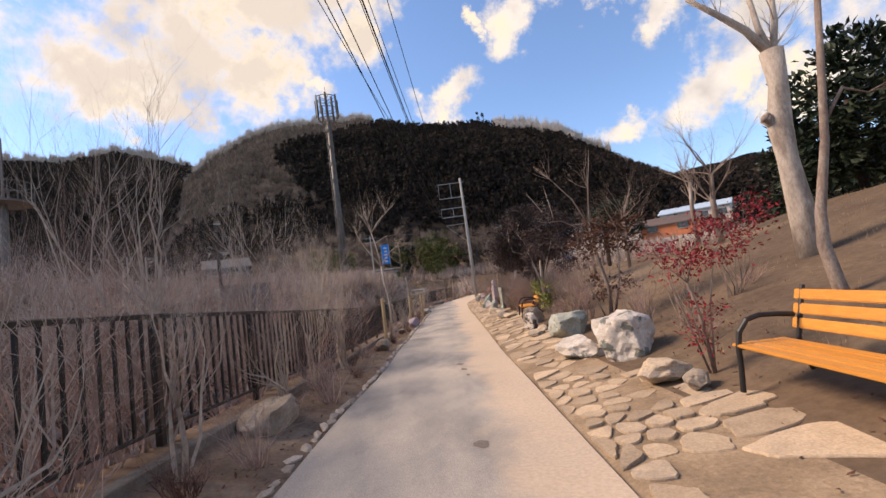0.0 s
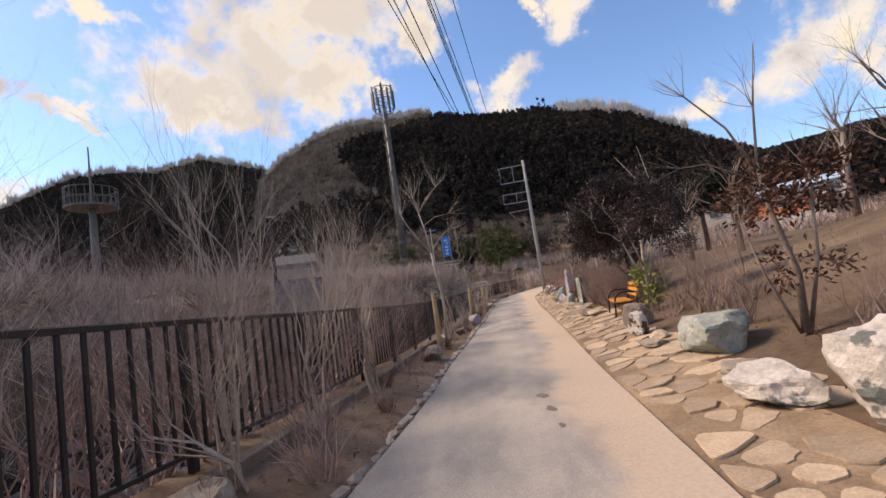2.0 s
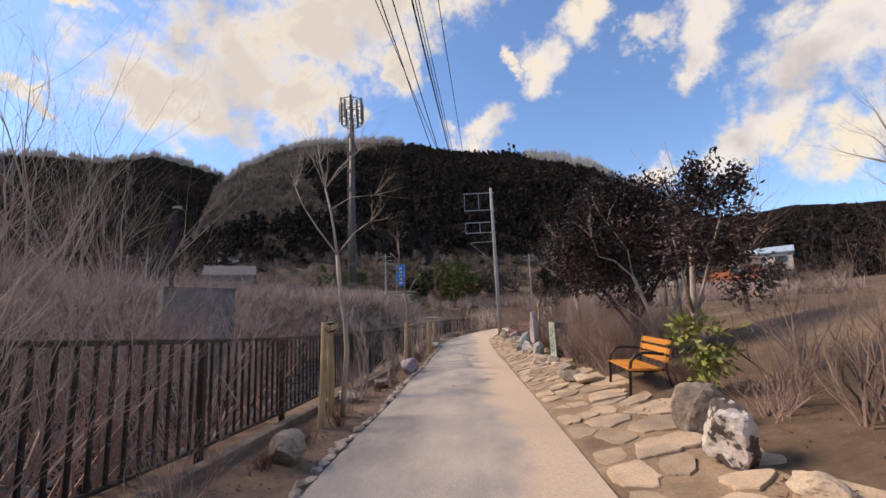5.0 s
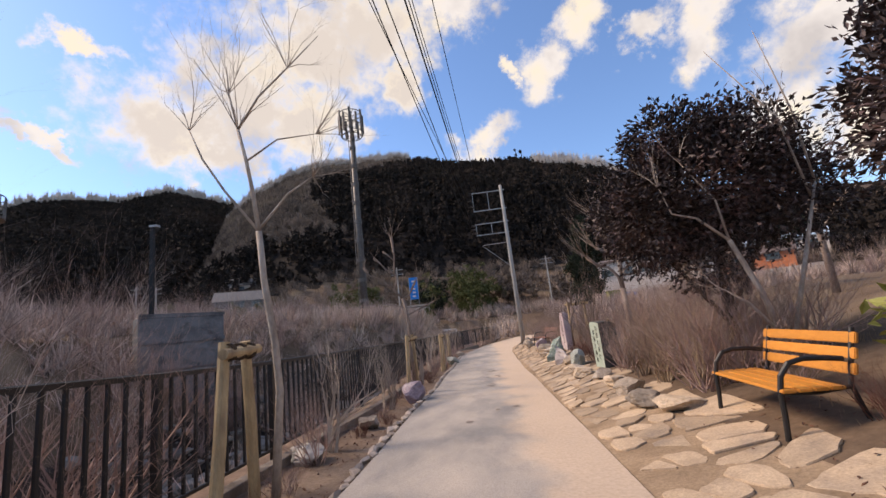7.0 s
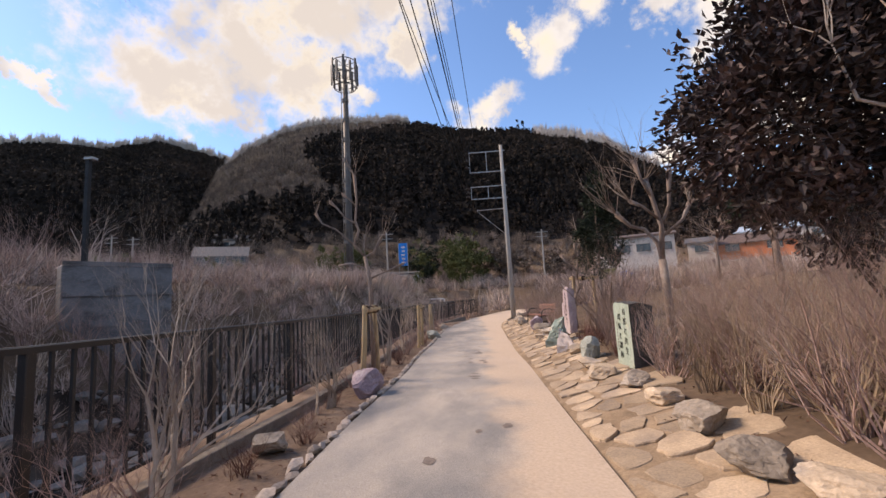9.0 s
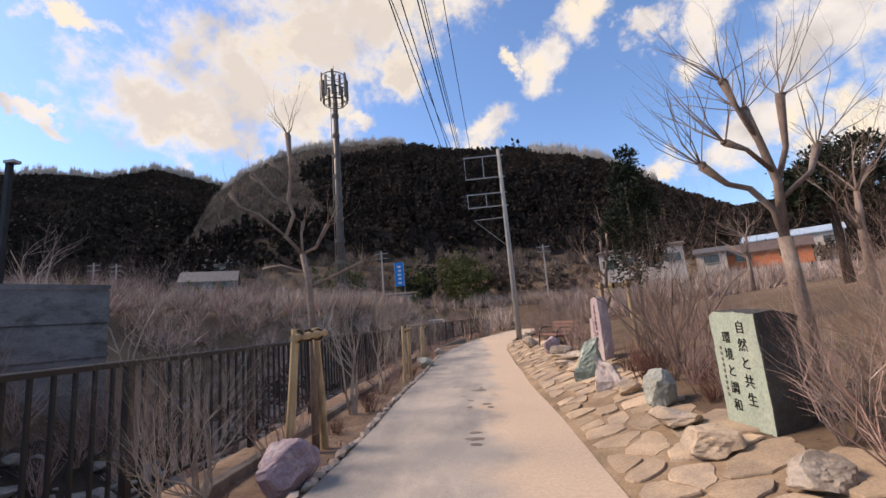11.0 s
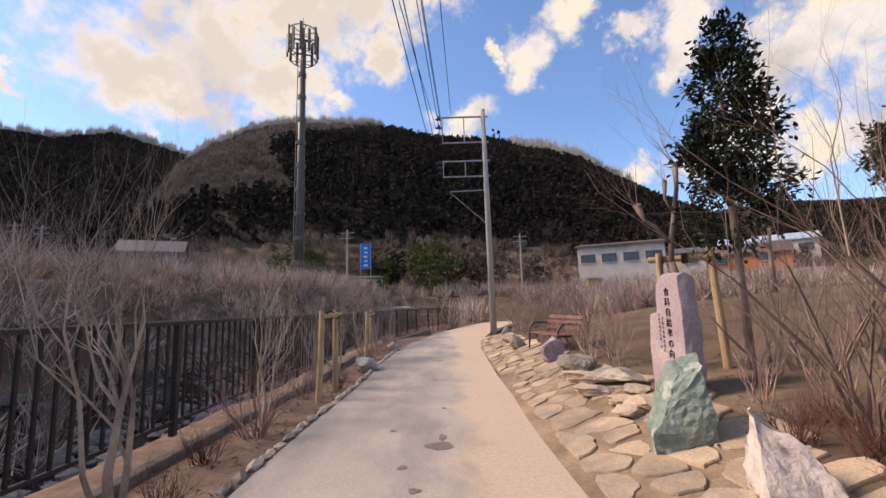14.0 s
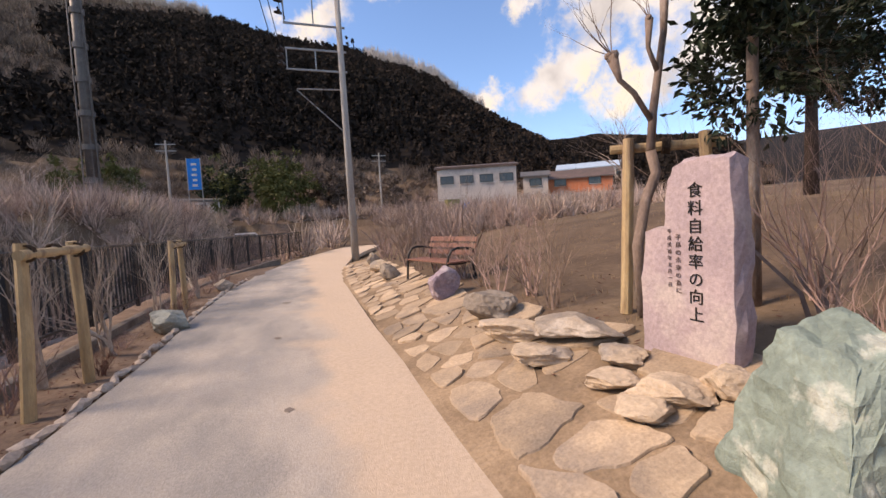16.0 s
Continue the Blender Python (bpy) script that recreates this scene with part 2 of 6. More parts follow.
M["bark_dark"] = material("dark_bark", (.085, .062, .052), (.05, .036, .03), 9, .9, .6, 40)
M["twig_red"] = material("reddish_twigs", (.40, .285, .245), (.26, .18, .155), 3, .9, .1, 20, island=.3)
M["twig_grey"] = material("grey_twigs", (.52, .435, .385), (.36, .29, .25), 3, .9, .1, 20, island=.3)
M["twig_tan"] = material("tan_twigs", (.40, .31, .215), (.25, .19, .135), 3, .9, .1, 20, island=.3)
M["twig_bed"] = material("brown_twigs", (.29, .215, .17), (.17, .122, .098), 3, .9, .1, 20, island=.35)
M["twig_dark"] = material("dark_red_twigs", (.16, .078, .062), (.095, .05, .042), 3, .9, .1, 20, island=.3)
M["leaf_dark"] = material("dark_evergreen_leaves", (.085, .062, .056), (.045, .035, .033), 7, .42, 0, 20, (.15, .095, .088), 1.2, island=.6)
M["leaf_green"] = material("evergreen_leaves", (.034, .046, .026), (.019, .027, .016), 7, .45, 0, 20, island=.5)
M["leaf_red"] = material("red_maple_leaves", (.30, .035, .045), (.19, .022, .03), 9, .6, 0, 20)
M["leaf_brown"] = material("brown_dry_leaves", (.15, .075, .05), (.085, .045, .034), 9, .7, 0, 20)
M["leaf_yellow"] = material("yellow_green_leaves", (.30, .30, .09), (.20, .21, .06), 9, .5, 0, 20)
M["bamboo"] = material("bamboo_leaves", (.13, .135, .045), (.07, .08, .03), 2, .6, 0, 8)
M["brush"] = material("dry_brush", (.50, .39, .335), (.25, .185, .155), .5, .95, 0, 6, (.44, .36, .27), .12, island=.6)
M["grass"] = material("dry_grass", (.36, .27, .17), (.26, .185, .115), .8, .95, 0, 10)
M["ground"] = material("dry_ground", (.15, .106, .072), (.10, .071, .050), .9, .95, .5, 9, (.215, .162, .108), .22)
# Bank below the railing: its shade is painted as a darker earth colour.
M["bank"] = material("dark_river_bank", (.06, .047, .038), (.028, .023, .020), 1.2, .95, .6, 9, (.11, .09, .073), .5)
# Conifer colour already holds the shade between the needles.
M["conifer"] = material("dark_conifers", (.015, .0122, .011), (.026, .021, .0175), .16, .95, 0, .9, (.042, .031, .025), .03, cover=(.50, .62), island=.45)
M["forest_brown"] = material("bare_hill_trees", (.225, .175, .142), (.112, .088, .073), .13, .95, 0, .8, (.25, .195, .15), .03, island=.5)
# Ridge trees: haze and sky showing through are mixed into this pale colour.
M["forest_hazed"] = material("bare_ridge_trees", (.56, .51, .47), (.44, .395, .36), .05, .95, 0, .8, island=.3)
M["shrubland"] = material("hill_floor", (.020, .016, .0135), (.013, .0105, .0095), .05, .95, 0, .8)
M["water"] = material("dark_river_water", (.012, .014, .014), (.02, .02, .018), .6, .12, .25, 3)
M["river_rock"] = material("river_stones", (.36, .335, .305), (.20, .187, .17), 2, .85, .5, 14, per_object=.3)
M["pole"] = material("concrete_pole", (.40, .375, .34), (.32, .30, .275), 3, .85, .2, 30, stretch=(3, 3, .3))
M["steel"] = material("galvanised_steel", (.36, .35, .335), (.27, .26, .25), 4, .5, .1, 30, metal=.55)
M["tower"] = material("dull_brown_steel", (.13, .115, .105), (.09, .08, .073), 2, .55, .1, 10, metal=.3)
M["wire"] = material("black_cable", (.012, .012, .013), (.02, .02, .02), 2, .6, 0)
M["insulator"] = material("dark_glazed_insulator", (.04, .032, .03), (.06, .05, .045), 9, .3, 0)
M["blue"] = material("blue_banner", (.02, .20, .62), (.03, .26, .70), 1, .6, 0, 6)
M["white"] = material("white_paint", (.72, .70, .66), (.60, .575, .54), 1.2, .7, .05, 12, (.45, .42, .38), .6)
M["cream"] = material("cream_siding", (.62, .54, .47), (.52, .45, .39), 1.0, .8, .05, 10, (.40, .34, .29), .5)
M["orange"] = material("orange_wall", (.62, .205, .085), (.52, .165, .07), 1.0, .8, .05, 10)
M["roof"] = material("grey_roof", (.12, .115, .112), (.08, .078, .078), 1.5, .6, .2, 8)
M["roof_blue"] = material("pale_blue_roof", (.42, .52, .62), (.34, .43, .52), 1.0, .4, .05, 8)
M["roof_brown"] = material("brown_roof", (.13, .09, .075), (.09, .065, .055), 1.0, .7, .1, 8)
M["wall_grey"] = material("weathered_concrete_wall", (.20, .20, .205), (.125, .125, .13), .9, .9, .4, 12, (.08, .078, .075), .8, stretch=(1, 1, 2))
M["dark"] = material("dark_opening", (.02, .02, .022), (.03, .03, .03), 2, .5, 0)


def glass_material():
    mt = bpy.data.materials.new("window_glass")
    mt.use_nodes = True
    b = mt.node_tree.nodes["Principled BSDF"]
    b.inputs["Base Color"].default_value = (.05, .06, .07, 1)
    b.inputs["Roughness"].default_value = .08
    return mt


M["glass"] = glass_material()


# ---- mesh tools ----
class Buf:
    def __init__(self):
        self.v, self.f = [], []

    def tube(self, pts, rads, n=5, cap=True):
        pts = [Vector(p) for p in pts]
        base = len(self.v)
        k = len(pts)
        ref = None
        for i, p in enumerate(pts):
            d = (pts[min(i + 1, k - 1)] - pts[max(i - 1, 0)])
            d = d.normalized() if d.length > 1e-6 else Vector((0, 0, 1))
            if ref is None:
                ref = d.orthogonal().normalized()
            a = (ref - d * ref.dot(d))
            a = a.normalized() if a.length > 1e-6 else d.orthogonal().normalized()
            ref = a
            b = d.cross(a)
            for j in range(n):
                w = 2 * math.pi * j / n
                self.v.append(tuple(p + (a * math.cos(w) + b * math.sin(w)) * rads[i]))
        for i in range(k - 1):
            for j in range(n):
                j2 = (j + 1) % n
                self.f.append((base + i * n + j, base + i * n + j2, base + (i + 1) * n + j2, base + (i + 1) * n + j))
        if cap:
            self.f.append(tuple(base + j for j in reversed(range(n))))
            self.f.append(tuple(base + (k - 1) * n + j for j in range(n)))

    def box(self, lo, hi, m=None):
        base = len(self.v)
        for z in (lo[2], hi[2]):
            for x, y in ((lo[0], lo[1]), (hi[0], lo[1]), (hi[0], hi[1]), (lo[0], hi[1])):
                p = Vector((x, y, z))
                self.v.append(tuple(m @ p if m else p))
        for q in ((3, 2, 1, 0), (4, 5, 6, 7), (0, 1, 5, 4), (1, 2, 6, 5), (2, 3, 7, 6), (3, 0, 4, 7)):
            self.f.append(tuple(base + i for i in q))

    def leaf(self, p, d, side, length, width):
        base = len(self.v)
        p, d, side = Vector(p), Vector(d).normalized(), Vector(side).normalized()
        up = d.cross(side) * (width * .25)
        self.v += [tuple(p), tuple(p + d * length * .5 + side * width * .5 + up), tuple(p + d * length), tuple(p + d * length * .5 - side * width * .5 + up)]
        self.f += [(base, base + 1, base + 2), (base, base + 2, base + 3)]

    def blade(self, p, tip, w):
        base = len(self.v)
        p, tip = Vector(p), Vector(tip)
        s = (tip - p).cross(Vector((random.uniform(-1, 1), random.uniform(-1, 1), .3))).normalized() * w * .5
        self.v += [tuple(p - s), tuple(p + s), tuple(tip)]
        self.f.append((base, base + 1, base + 2))

    def mesh(self, name, mt, smooth=False):
        me = bpy.data.meshes.new(name)
        me.from_pydata(self.v, [], self.f)
        me.materials.append(mt)
        if smooth:
            me.shade_smooth()
        me.update()
        return me


def put(name, buf, mt, parent=None, label="", smooth=False):
    """Links a Buf as one mesh object, under a thing or a part where one is given."""
    ob = new(name, buf.mesh(name, mt, smooth))
    if parent:
        ob.parent = parent
    if label:
        ob["label"] = label
    return ob


def share(name, me, loc, parent=None, rot=(0, 0, 0), scale=(1, 1, 1)):
    ob = new(name, me)
    ob.location, ob.rotation_euler, ob.scale = loc, rot, scale
    if parent:
        ob.parent = parent
    return ob


def thing(name, loc, label, category, group="", rz=0.0):
    ob = new(name)
    ob.location, ob.rotation_euler = loc, (0, 0, rz)
    ob.empty_display_size = .1
    return tagged(ob, label, category, group)


def box_buf(lo, hi, m=None):
    b = Buf()
    b.box(lo, hi, m)
    return b


def bevelled(lo, hi, r=.01, seg=2):
    """A box with rounded edges, as a Buf."""
    bm = bmesh.new()
    bmesh.ops.create_cube(bm, size=1)
    for v in bm.verts:
        v.co = Vector([(lo[i] + hi[i]) / 2 + v.co[i] * (hi[i] - lo[i]) for i in range(3)])
    bmesh.ops.bevel(bm, geom=bm.edges[:], offset=r, segments=seg, affect="EDGES")
    b = Buf()
    bm.verts.ensure_lookup_table()
    b.v = [tuple(v.co) for v in bm.verts]
    b.f = [tuple(v.index for v in f.verts) for f in bm.faces]
    bm.free()
    return b


def interp(x, xs, ys):
    return float(np.interp(x, xs, ys))


# ---- lie of the land ----
PY = [-30, -6, 0, 3.8, 6, 9.6, 12.9, 16.1, 19, 21, 23.9, 30, 45, 60, 80]
PZ = [.5, .1, -.07, -.19, -.25, -.36, -.40, -.45, -.53, -.58, -.62, -.68, -.70, -.66, -.4]


def path_z(y):
    return interp(y, PY, PZ)


def path_shift(y):
    """How far the path has swung to the side at y."""
    return interp(y, [0, 36, 40, 46, 52, 60], [0, 0, .35, 1.4, 3.2, 6.0])


def left_edge(y):
    return -1.61 + path_shift(y) + .03 * math.sin(y * .9)


def right_edge(y):
    return interp(y, [-10, 10, 16, 24, 60], [1.02, 1.06, 1.13, 1.24, 1.3]) + path_shift(y) + interp(y, [30, 38], [0, .15])


# height of the hills against the horizon: azimuth, elevation
MAIN_A = [-46, -42, -36, -33, -31, -28.5, -24.4, -20, -15.4, -9.8, -5.7, -.8, 4.1, 7.3, 11.2, 14.9, 18.4, 21.6, 24.7, 27.5, 30.3, 34, 40]
MAIN_E = [2, 5, 11.5, 15.5, 17.6, 19.6, 21.9, 23.2, 23.6, 23.9, 23.2, 22.2, 21.7, 21.5, 20.3, 19.4, 18.0, 15.6, 13.7, 11.8, 10.0, 7, 3]
FAR_A = [-90, -70, -58.6, -56.3, -54.6, -52.3, -49.9, -46.8, -42.9, -38.3, -36.6, -31, -25, -10, 10, 25, 31, 35, 38, 43, 50, 60, 90]
FAR_E = [9, 11, 12.9, 13.1, 14.0, 15.5, 16.8, 17.3, 17.5, 19, 18.8, 17.8, 15, 10, 8, 8.5, 9.4, 9.4, 9.6, 8.8, 8, 8, 8]
MAIN_R, FAR_R = 320.0, 470.0


def hills(x, y):
    dx, dy = x, y - 8
    r = math.hypot(dx, dy)
    if r < 75:
        return -1e3, 0
    az = math.degrees(math.atan2(dx, dy))
    out = []
    for A, E, R, r0, z0 in ((MAIN_A, MAIN_E, MAIN_R, 92, 4.0), (FAR_A, FAR_E, FAR_R, 130, 6.0)):
        top = 1.2 + R * math.tan(radians(interp(az, A, E))) - 7.5
        if abs(az) > 90:
            top = 25
        s = (r - r0) / (R - r0)
        if s < 0:
            out.append(z0 + s * 30)
        elif s <= 1:
            out.append(z0 + (top - z0) * (s ** .92))
        else:
            out.append(top - (r - R) * .45)
    return max(out), (0 if out[0] >= out[1] else 1)


RIGHT_AY, RIGHT_A = [0, 7, 10, 15, 20, 26, 32, 45], [.16, .17, .26, .22, .33, .37, .36, .25]


def land(x, y):
    pz = path_z(y)
    lx, rx = left_edge(y), right_edge(y)
    if x > rx:
        d = x - rx
        a = interp(y, RIGHT_AY, RIGHT_A)
        s = interp(y, [8, 16, 24, 60], [.30, .24, .14, .10])
        z = pz - .03 + (a * d / 1.4 if d < 1.4 else a + s * (d - 1.4) * (1 if d < 9 else 1) if d < 11 else a + s * 9.6 + (d - 11) * .045)
    elif x >= lx:
        z = pz - .06
    else:
        d = lx - x
        k = interp(y, [4, 12, 20], [.26, .14, .0])
        if d < 1.1:
            z = pz - .02 + k * d / 1.1
        elif d < 1.75:
            z = pz + k - .02
        else:
            river = interp(d, [1.75, 2.1, 3.2, 4.6, 10.5, 11.8, 13.3, 15.5, 20, 45, 80, 140], [0, -.3, -1.7, -2.9, -2.9, -1.6, 1.0, 3.0, 3.8, 5.0, 9.0, 13.0])
            dam = interp(y, [45, 62, 75], [1, .9, .55])
            z = (pz + k * interp(d, [1.75, 4], [1, 0])) + (river * dam if river < 0 else river * interp(y, [50, 75], [1, .75]))
    if y > 55:
        z += (y - 55) * .05 * interp(abs(x), [0, 8], [.4, 1])
    far = math.hypot(x, y)
    z += .10 * noise.noise(Vector((x * .35, y * .35, 0))) * interp(abs(x - .0), [2.5, 6], [.1, 1]) + .5 * noise.noise(Vector((x * .07, y * .07, 3))) * interp(far, [12, 40], [0, 1])
    h, _ = hills(x, y)
    return max(z, h)


# ---- ground, path ----
def spaced(parts):
    out = []
    for a, b, n in parts:
        out += list(np.linspace(a, b, n, endpoint=False))
    return out + [parts[-1][1]]


def build_ground():
    xs = spaced([(-900, -200, 28), (-200, -60, 36), (-60, -18, 50), (-18, -3.6, 50), (-3.6, -1.3, 20), (-1.3, .9, 6), (.9, 4, 26), (4, 16, 36), (16, 60, 44), (60, 200, 36), (200, 900, 28)])
    ys = spaced([(-300, -40, 10), (-40, -4, 24), (-4, 45, 150), (45, 100, 70), (100, 340, 70), (340, 1000, 44)])
    b = Buf()
    for y in ys:
        for x in xs:
            b.v.append((x, y, land(x, y)))
    n = len(xs)
    for j in range(len(ys) - 1):
        for i in range(n - 1):
            b.f.append((j * n + i, j * n + i + 1, (j + 1) * n + i + 1, (j + 1) * n + i))
    me = b.mesh("ground", M["ground"], True)
    me.materials.append(M["soil"])
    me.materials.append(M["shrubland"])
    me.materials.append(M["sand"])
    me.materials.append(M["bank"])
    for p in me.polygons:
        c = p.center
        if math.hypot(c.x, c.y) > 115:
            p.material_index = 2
        elif 1.9 < left_edge(c.y) - c.x < 12.2 and c.y < 75:
            p.material_index = 4
        elif right_edge(c.y) - .3 < c.x < right_edge(c.y) + 1.2 and -8 < c.y < 45:
            p.material_index = 3
        elif -4.5 < c.x < -1 or (1 < c.x < 3.4 and c.y < 45):
            p.material_index = 1 if c.x < 0 else 0
    tagged(new("ground", me), "dry brown valley ground with lawn, river channel and hills", "ground", kind="structure")


def build_path():
    b = Buf()
    ys = [-8 + i * .5 for i in range(137)]
    for y in ys:
        l, r, z = left_edge(y), right_edge(y), path_z(y)
        for i in range(9):
            x = l + (r - l) * i / 8
            b.v.append((x, y, z + .02 * math.sin(math.pi * i / 8)))
        b.v += [(l, y, z - .2), (r, y, z - .2)]
    for j in range(len(ys) - 1):
        a, c = j * 11, (j + 1) * 11
        for i in range(8):
            b.f.append((a + i, a + i + 1, c + i + 1, c + i))
        b.f += [(a + 9, a, c, c + 9), (a + 8, a + 10, c + 10, c + 8)]
    tagged(put("path", b, M["concrete"], smooth=False), "worn beige concrete footpath with grey wear, stains and painted sun and shade", "path", kind="structure")
    # thin irregular damp stains on the concrete
    for x, y, rx, ry in ((.13, 3.85, .10, .13), (.05, 8.4, .10, .16), (.1, 7.8, .08, .13), (.16, 7.2, .05, .09), (-.44, 17.4, .09, .14), (.03, 18.3, .05, .1), (.37, 18.5, .08, .13),
                         (-.03, 22, .16, .1), (-.03, 22.3, .13, .08), (-.02, 21.75, .11, .07), (-.13, 24.0, .07, .12), (.23, 23.9, .07, .12), (.09, 26, .06, .16), (.16, 24.2, .11, .09), (-.12, 24.6, .07, .07), (-.27, 25.1, .06, .08),
                         (.07, 25.7, .17, .16), (-.5, 26.3, .06, .06), (.1, 27.4, .05, .07), (-.1, 30, .06, .1), (-.05, 33, .12, .12)):
        s = Buf()
        k = 14
        for i in range(k):
            a = 2 * math.pi * i / k
            q = .75 + .45 * noise.noise(Vector((math.cos(a) * 1.3 + x * 9, math.sin(a) * 1.3 + y * 9, 0)))
            px, py = x + rx * q * math.cos(a), y + ry * q * math.sin(a)
            u = (px - left_edge(py)) / (right_edge(py) - left_edge(py))
            s.v.append((px, py, path_z(py) + .02 * math.sin(math.pi * u) + .004))
        s.f.append(tuple(range(k)))
        tagged(put("damp_stain", s, M["stain"]), "dark brown damp stain on the concrete path", "stain", "stains on the path", kind="structure")


def stone_mesh(name, size, mt, seed, rough=.25, sub=2, flat=0.0, peak=0.0, boxy=0.0):
    """A broken boulder resting on z = 0: a ball cut by planes, then roughened."""
    rnd = random.Random(seed)
    bm = bmesh.new()
    bmesh.ops.create_icosphere(bm, subdivisions=sub, radius=1)
    if boxy:
        for v in bm.verts:
            k = max(abs(v.co.x), abs(v.co.y), abs(v.co.z))
            v.co = v.co.lerp(v.co / k * .82, boxy)
    planes = []
    for _ in range(15):
        d = Vector((rnd.gauss(0, 1), rnd.gauss(0, 1), rnd.gauss(0, .8))).normalized()
        planes.append((d, rnd.uniform(.5, .86) if not boxy else rnd.uniform(.74, 1.0)))
    if flat:
        planes.append((Vector((rnd.uniform(-.15, .15), rnd.uniform(-.15, .15), 1)).normalized(), flat))
    for v in bm.verts:
        for d, h in planes:
            t = v.co.dot(d)
            if t > h:
                v.co -= d * (t - h)
        v.co += v.co.normalized() * (rough * .35 * noise.fractal(v.co * 1.7 + Vector((seed * 3.1, 0, 0)), 1, 2, 4) + (.045 * noise.fractal(v.co * 6 + Vector((seed * 3.1, 0, 0)), 1, 2, 3) if sub > 2 else 0))
        if peak:
            k = max(0, v.co.z + .6) * peak
            v.co.x *= max(.15, 1 - k)
            v.co.y *= max(.15, 1 - k * .8)
    lo = Vector([min(v.co[i] for v in bm.verts) for i in range(3)])
    hi = Vector([max(v.co[i] for v in bm.verts) for i in range(3)])
    for v in bm.verts:
        for i in range(3):
            c = (v.co[i] - lo[i]) / (hi[i] - lo[i])
            v.co[i] = (c - .5) * size[i] if i < 2 else c * size[2]
    me = bpy.data.meshes.new(name)
    bm.to_mesh(me)
    bm.free()
    me.materials.append(mt)
    return me


SEED = [100]


def rock(x, y, size, mt, label, rz=0.0, rough=.25, flat=0.0, peak=0.0, sink=.14, sub=4, name="rock", boxy=0.0):
    SEED[0] += 1
    me = stone_mesh(name, size, M[mt], SEED[0], rough, sub, flat, peak, boxy)
    ob = new(name, me)
    ob.location, ob.rotation_euler = (x, y, land(x, y) - size[2] * sink), (0, 0, rz)
    return tagged(ob, label, "rock")


def build_edging():
    edge = thing("path_edging", (0, 0, 0), "row of small pale stones edging the concrete path", "edging")
    edge["kind"] = "structure"
    kinds = [stone_mesh("stone", (.13, .22, .11), M["edge"], 40 + i, .3, 1) for i in range(6)]
    rnd = random.Random(4)
    y = -4.0
    while y < 39:
        w = rnd.uniform(.7, 1.35)
        share("stone", kinds[rnd.randrange(6)], (left_edge(y) - .07 + rnd.uniform(-.03, .02), y, path_z(y) - .045), edge, (0, 0, rnd.uniform(-.4, .4)), (rnd.uniform(.7, 1.2), w, rnd.uniform(.6, 1.1)))
        y += .19 * w + rnd.uniform(0, .05)
    kerb = Buf()
    ys = [-6 + i * .8 for i in range(68)]
    for y in ys:
        s = path_shift(y)
        k = interp(y, [4, 12, 20], [.26, .14, .0])
        z = path_z(y) + k
        for x, h in ((-2.80, -.3), (-2.80, .05), (-2.79, .06), (-2.65, .06), (-2.64, .05), (-2.64, -.3)):
            kerb.v.append((x + s, y, z + h))
    for j in range(len(ys) - 1):
        for i in range(5):
            a, c = j * 6 + i, (j + 1) * 6 + i
            kerb.f.append((a, c, c + 1, a + 1))
    tagged(put("kerb", kerb, M["kerb"]), "weathered concrete kerb along the planting strip", "kerb", kind="structure")


def flag_cells():
    """Rounded Voronoi cells over the strip beside the path: lists of corners in the plan."""
    rnd = random.Random(12)
    seeds = []
    big = [(1.68, 26.2), (1.75, 10.2), (1.68, 8.9), (1.7, 13.4), (1.8, 12.2)]
    seeds += big
    y = -2.0
    while y < 40:
        small = 2.9 < y < 5.6
        step = .26 if small else rnd.uniform(.30, .46)
        x = right_edge(y) + (.12 if small else .2)
        while x < right_edge(y) + interp(y, [8, 20, 26, 40], [1.25, 1.1, 1.2, .9]):
            q = (x + rnd.uniform(-.09, .09), y + rnd.uniform(-.12, .12))
            if all((q[0] - u) ** 2 + (q[1] - v) ** 2 > (.5 if (u, v) in big else .17 if small else rnd.uniform(.19, .30)) ** 2 for u, v in seeds):
                seeds.append(q)
            x += .24 if small else rnd.uniform(.22, .42)
        y += step
    cells = []
    for i, (u, v) in enumerate(seeds):
        poly = [Vector((u + a, v + b)) for a, b in ((-.55, -.6), (.55, -.6), (.55, .6), (-.55, .6))]
        for j, (p, q) in enumerate(seeds):
            if j == i or abs(p - u) + abs(q - v) > 2.2:
                continue
            mid, nrm = Vector(((u + p) / 2, (v + q) / 2)), Vector((p - u, q - v))
            out = []
            for a, b in zip(poly, poly[1:] + poly[:1]):
                da, db = (a - mid).dot(nrm), (b - mid).dot(nrm)
                if da <= 0:
                    out.append(a)
                if da * db < 0:
                    out.append(a + (b - a) * (da / (da - db)))
            poly = out
            if len(poly) < 3:
                break
        if len(poly) < 3:
            continue
        lim = right_edge(v) + .05
        poly = [Vector((max(p.x, lim), p.y)) for p in poly]
        c = sum(poly, Vector((0, 0))) / len(poly)
        cells.append((c, poly))
    return cells


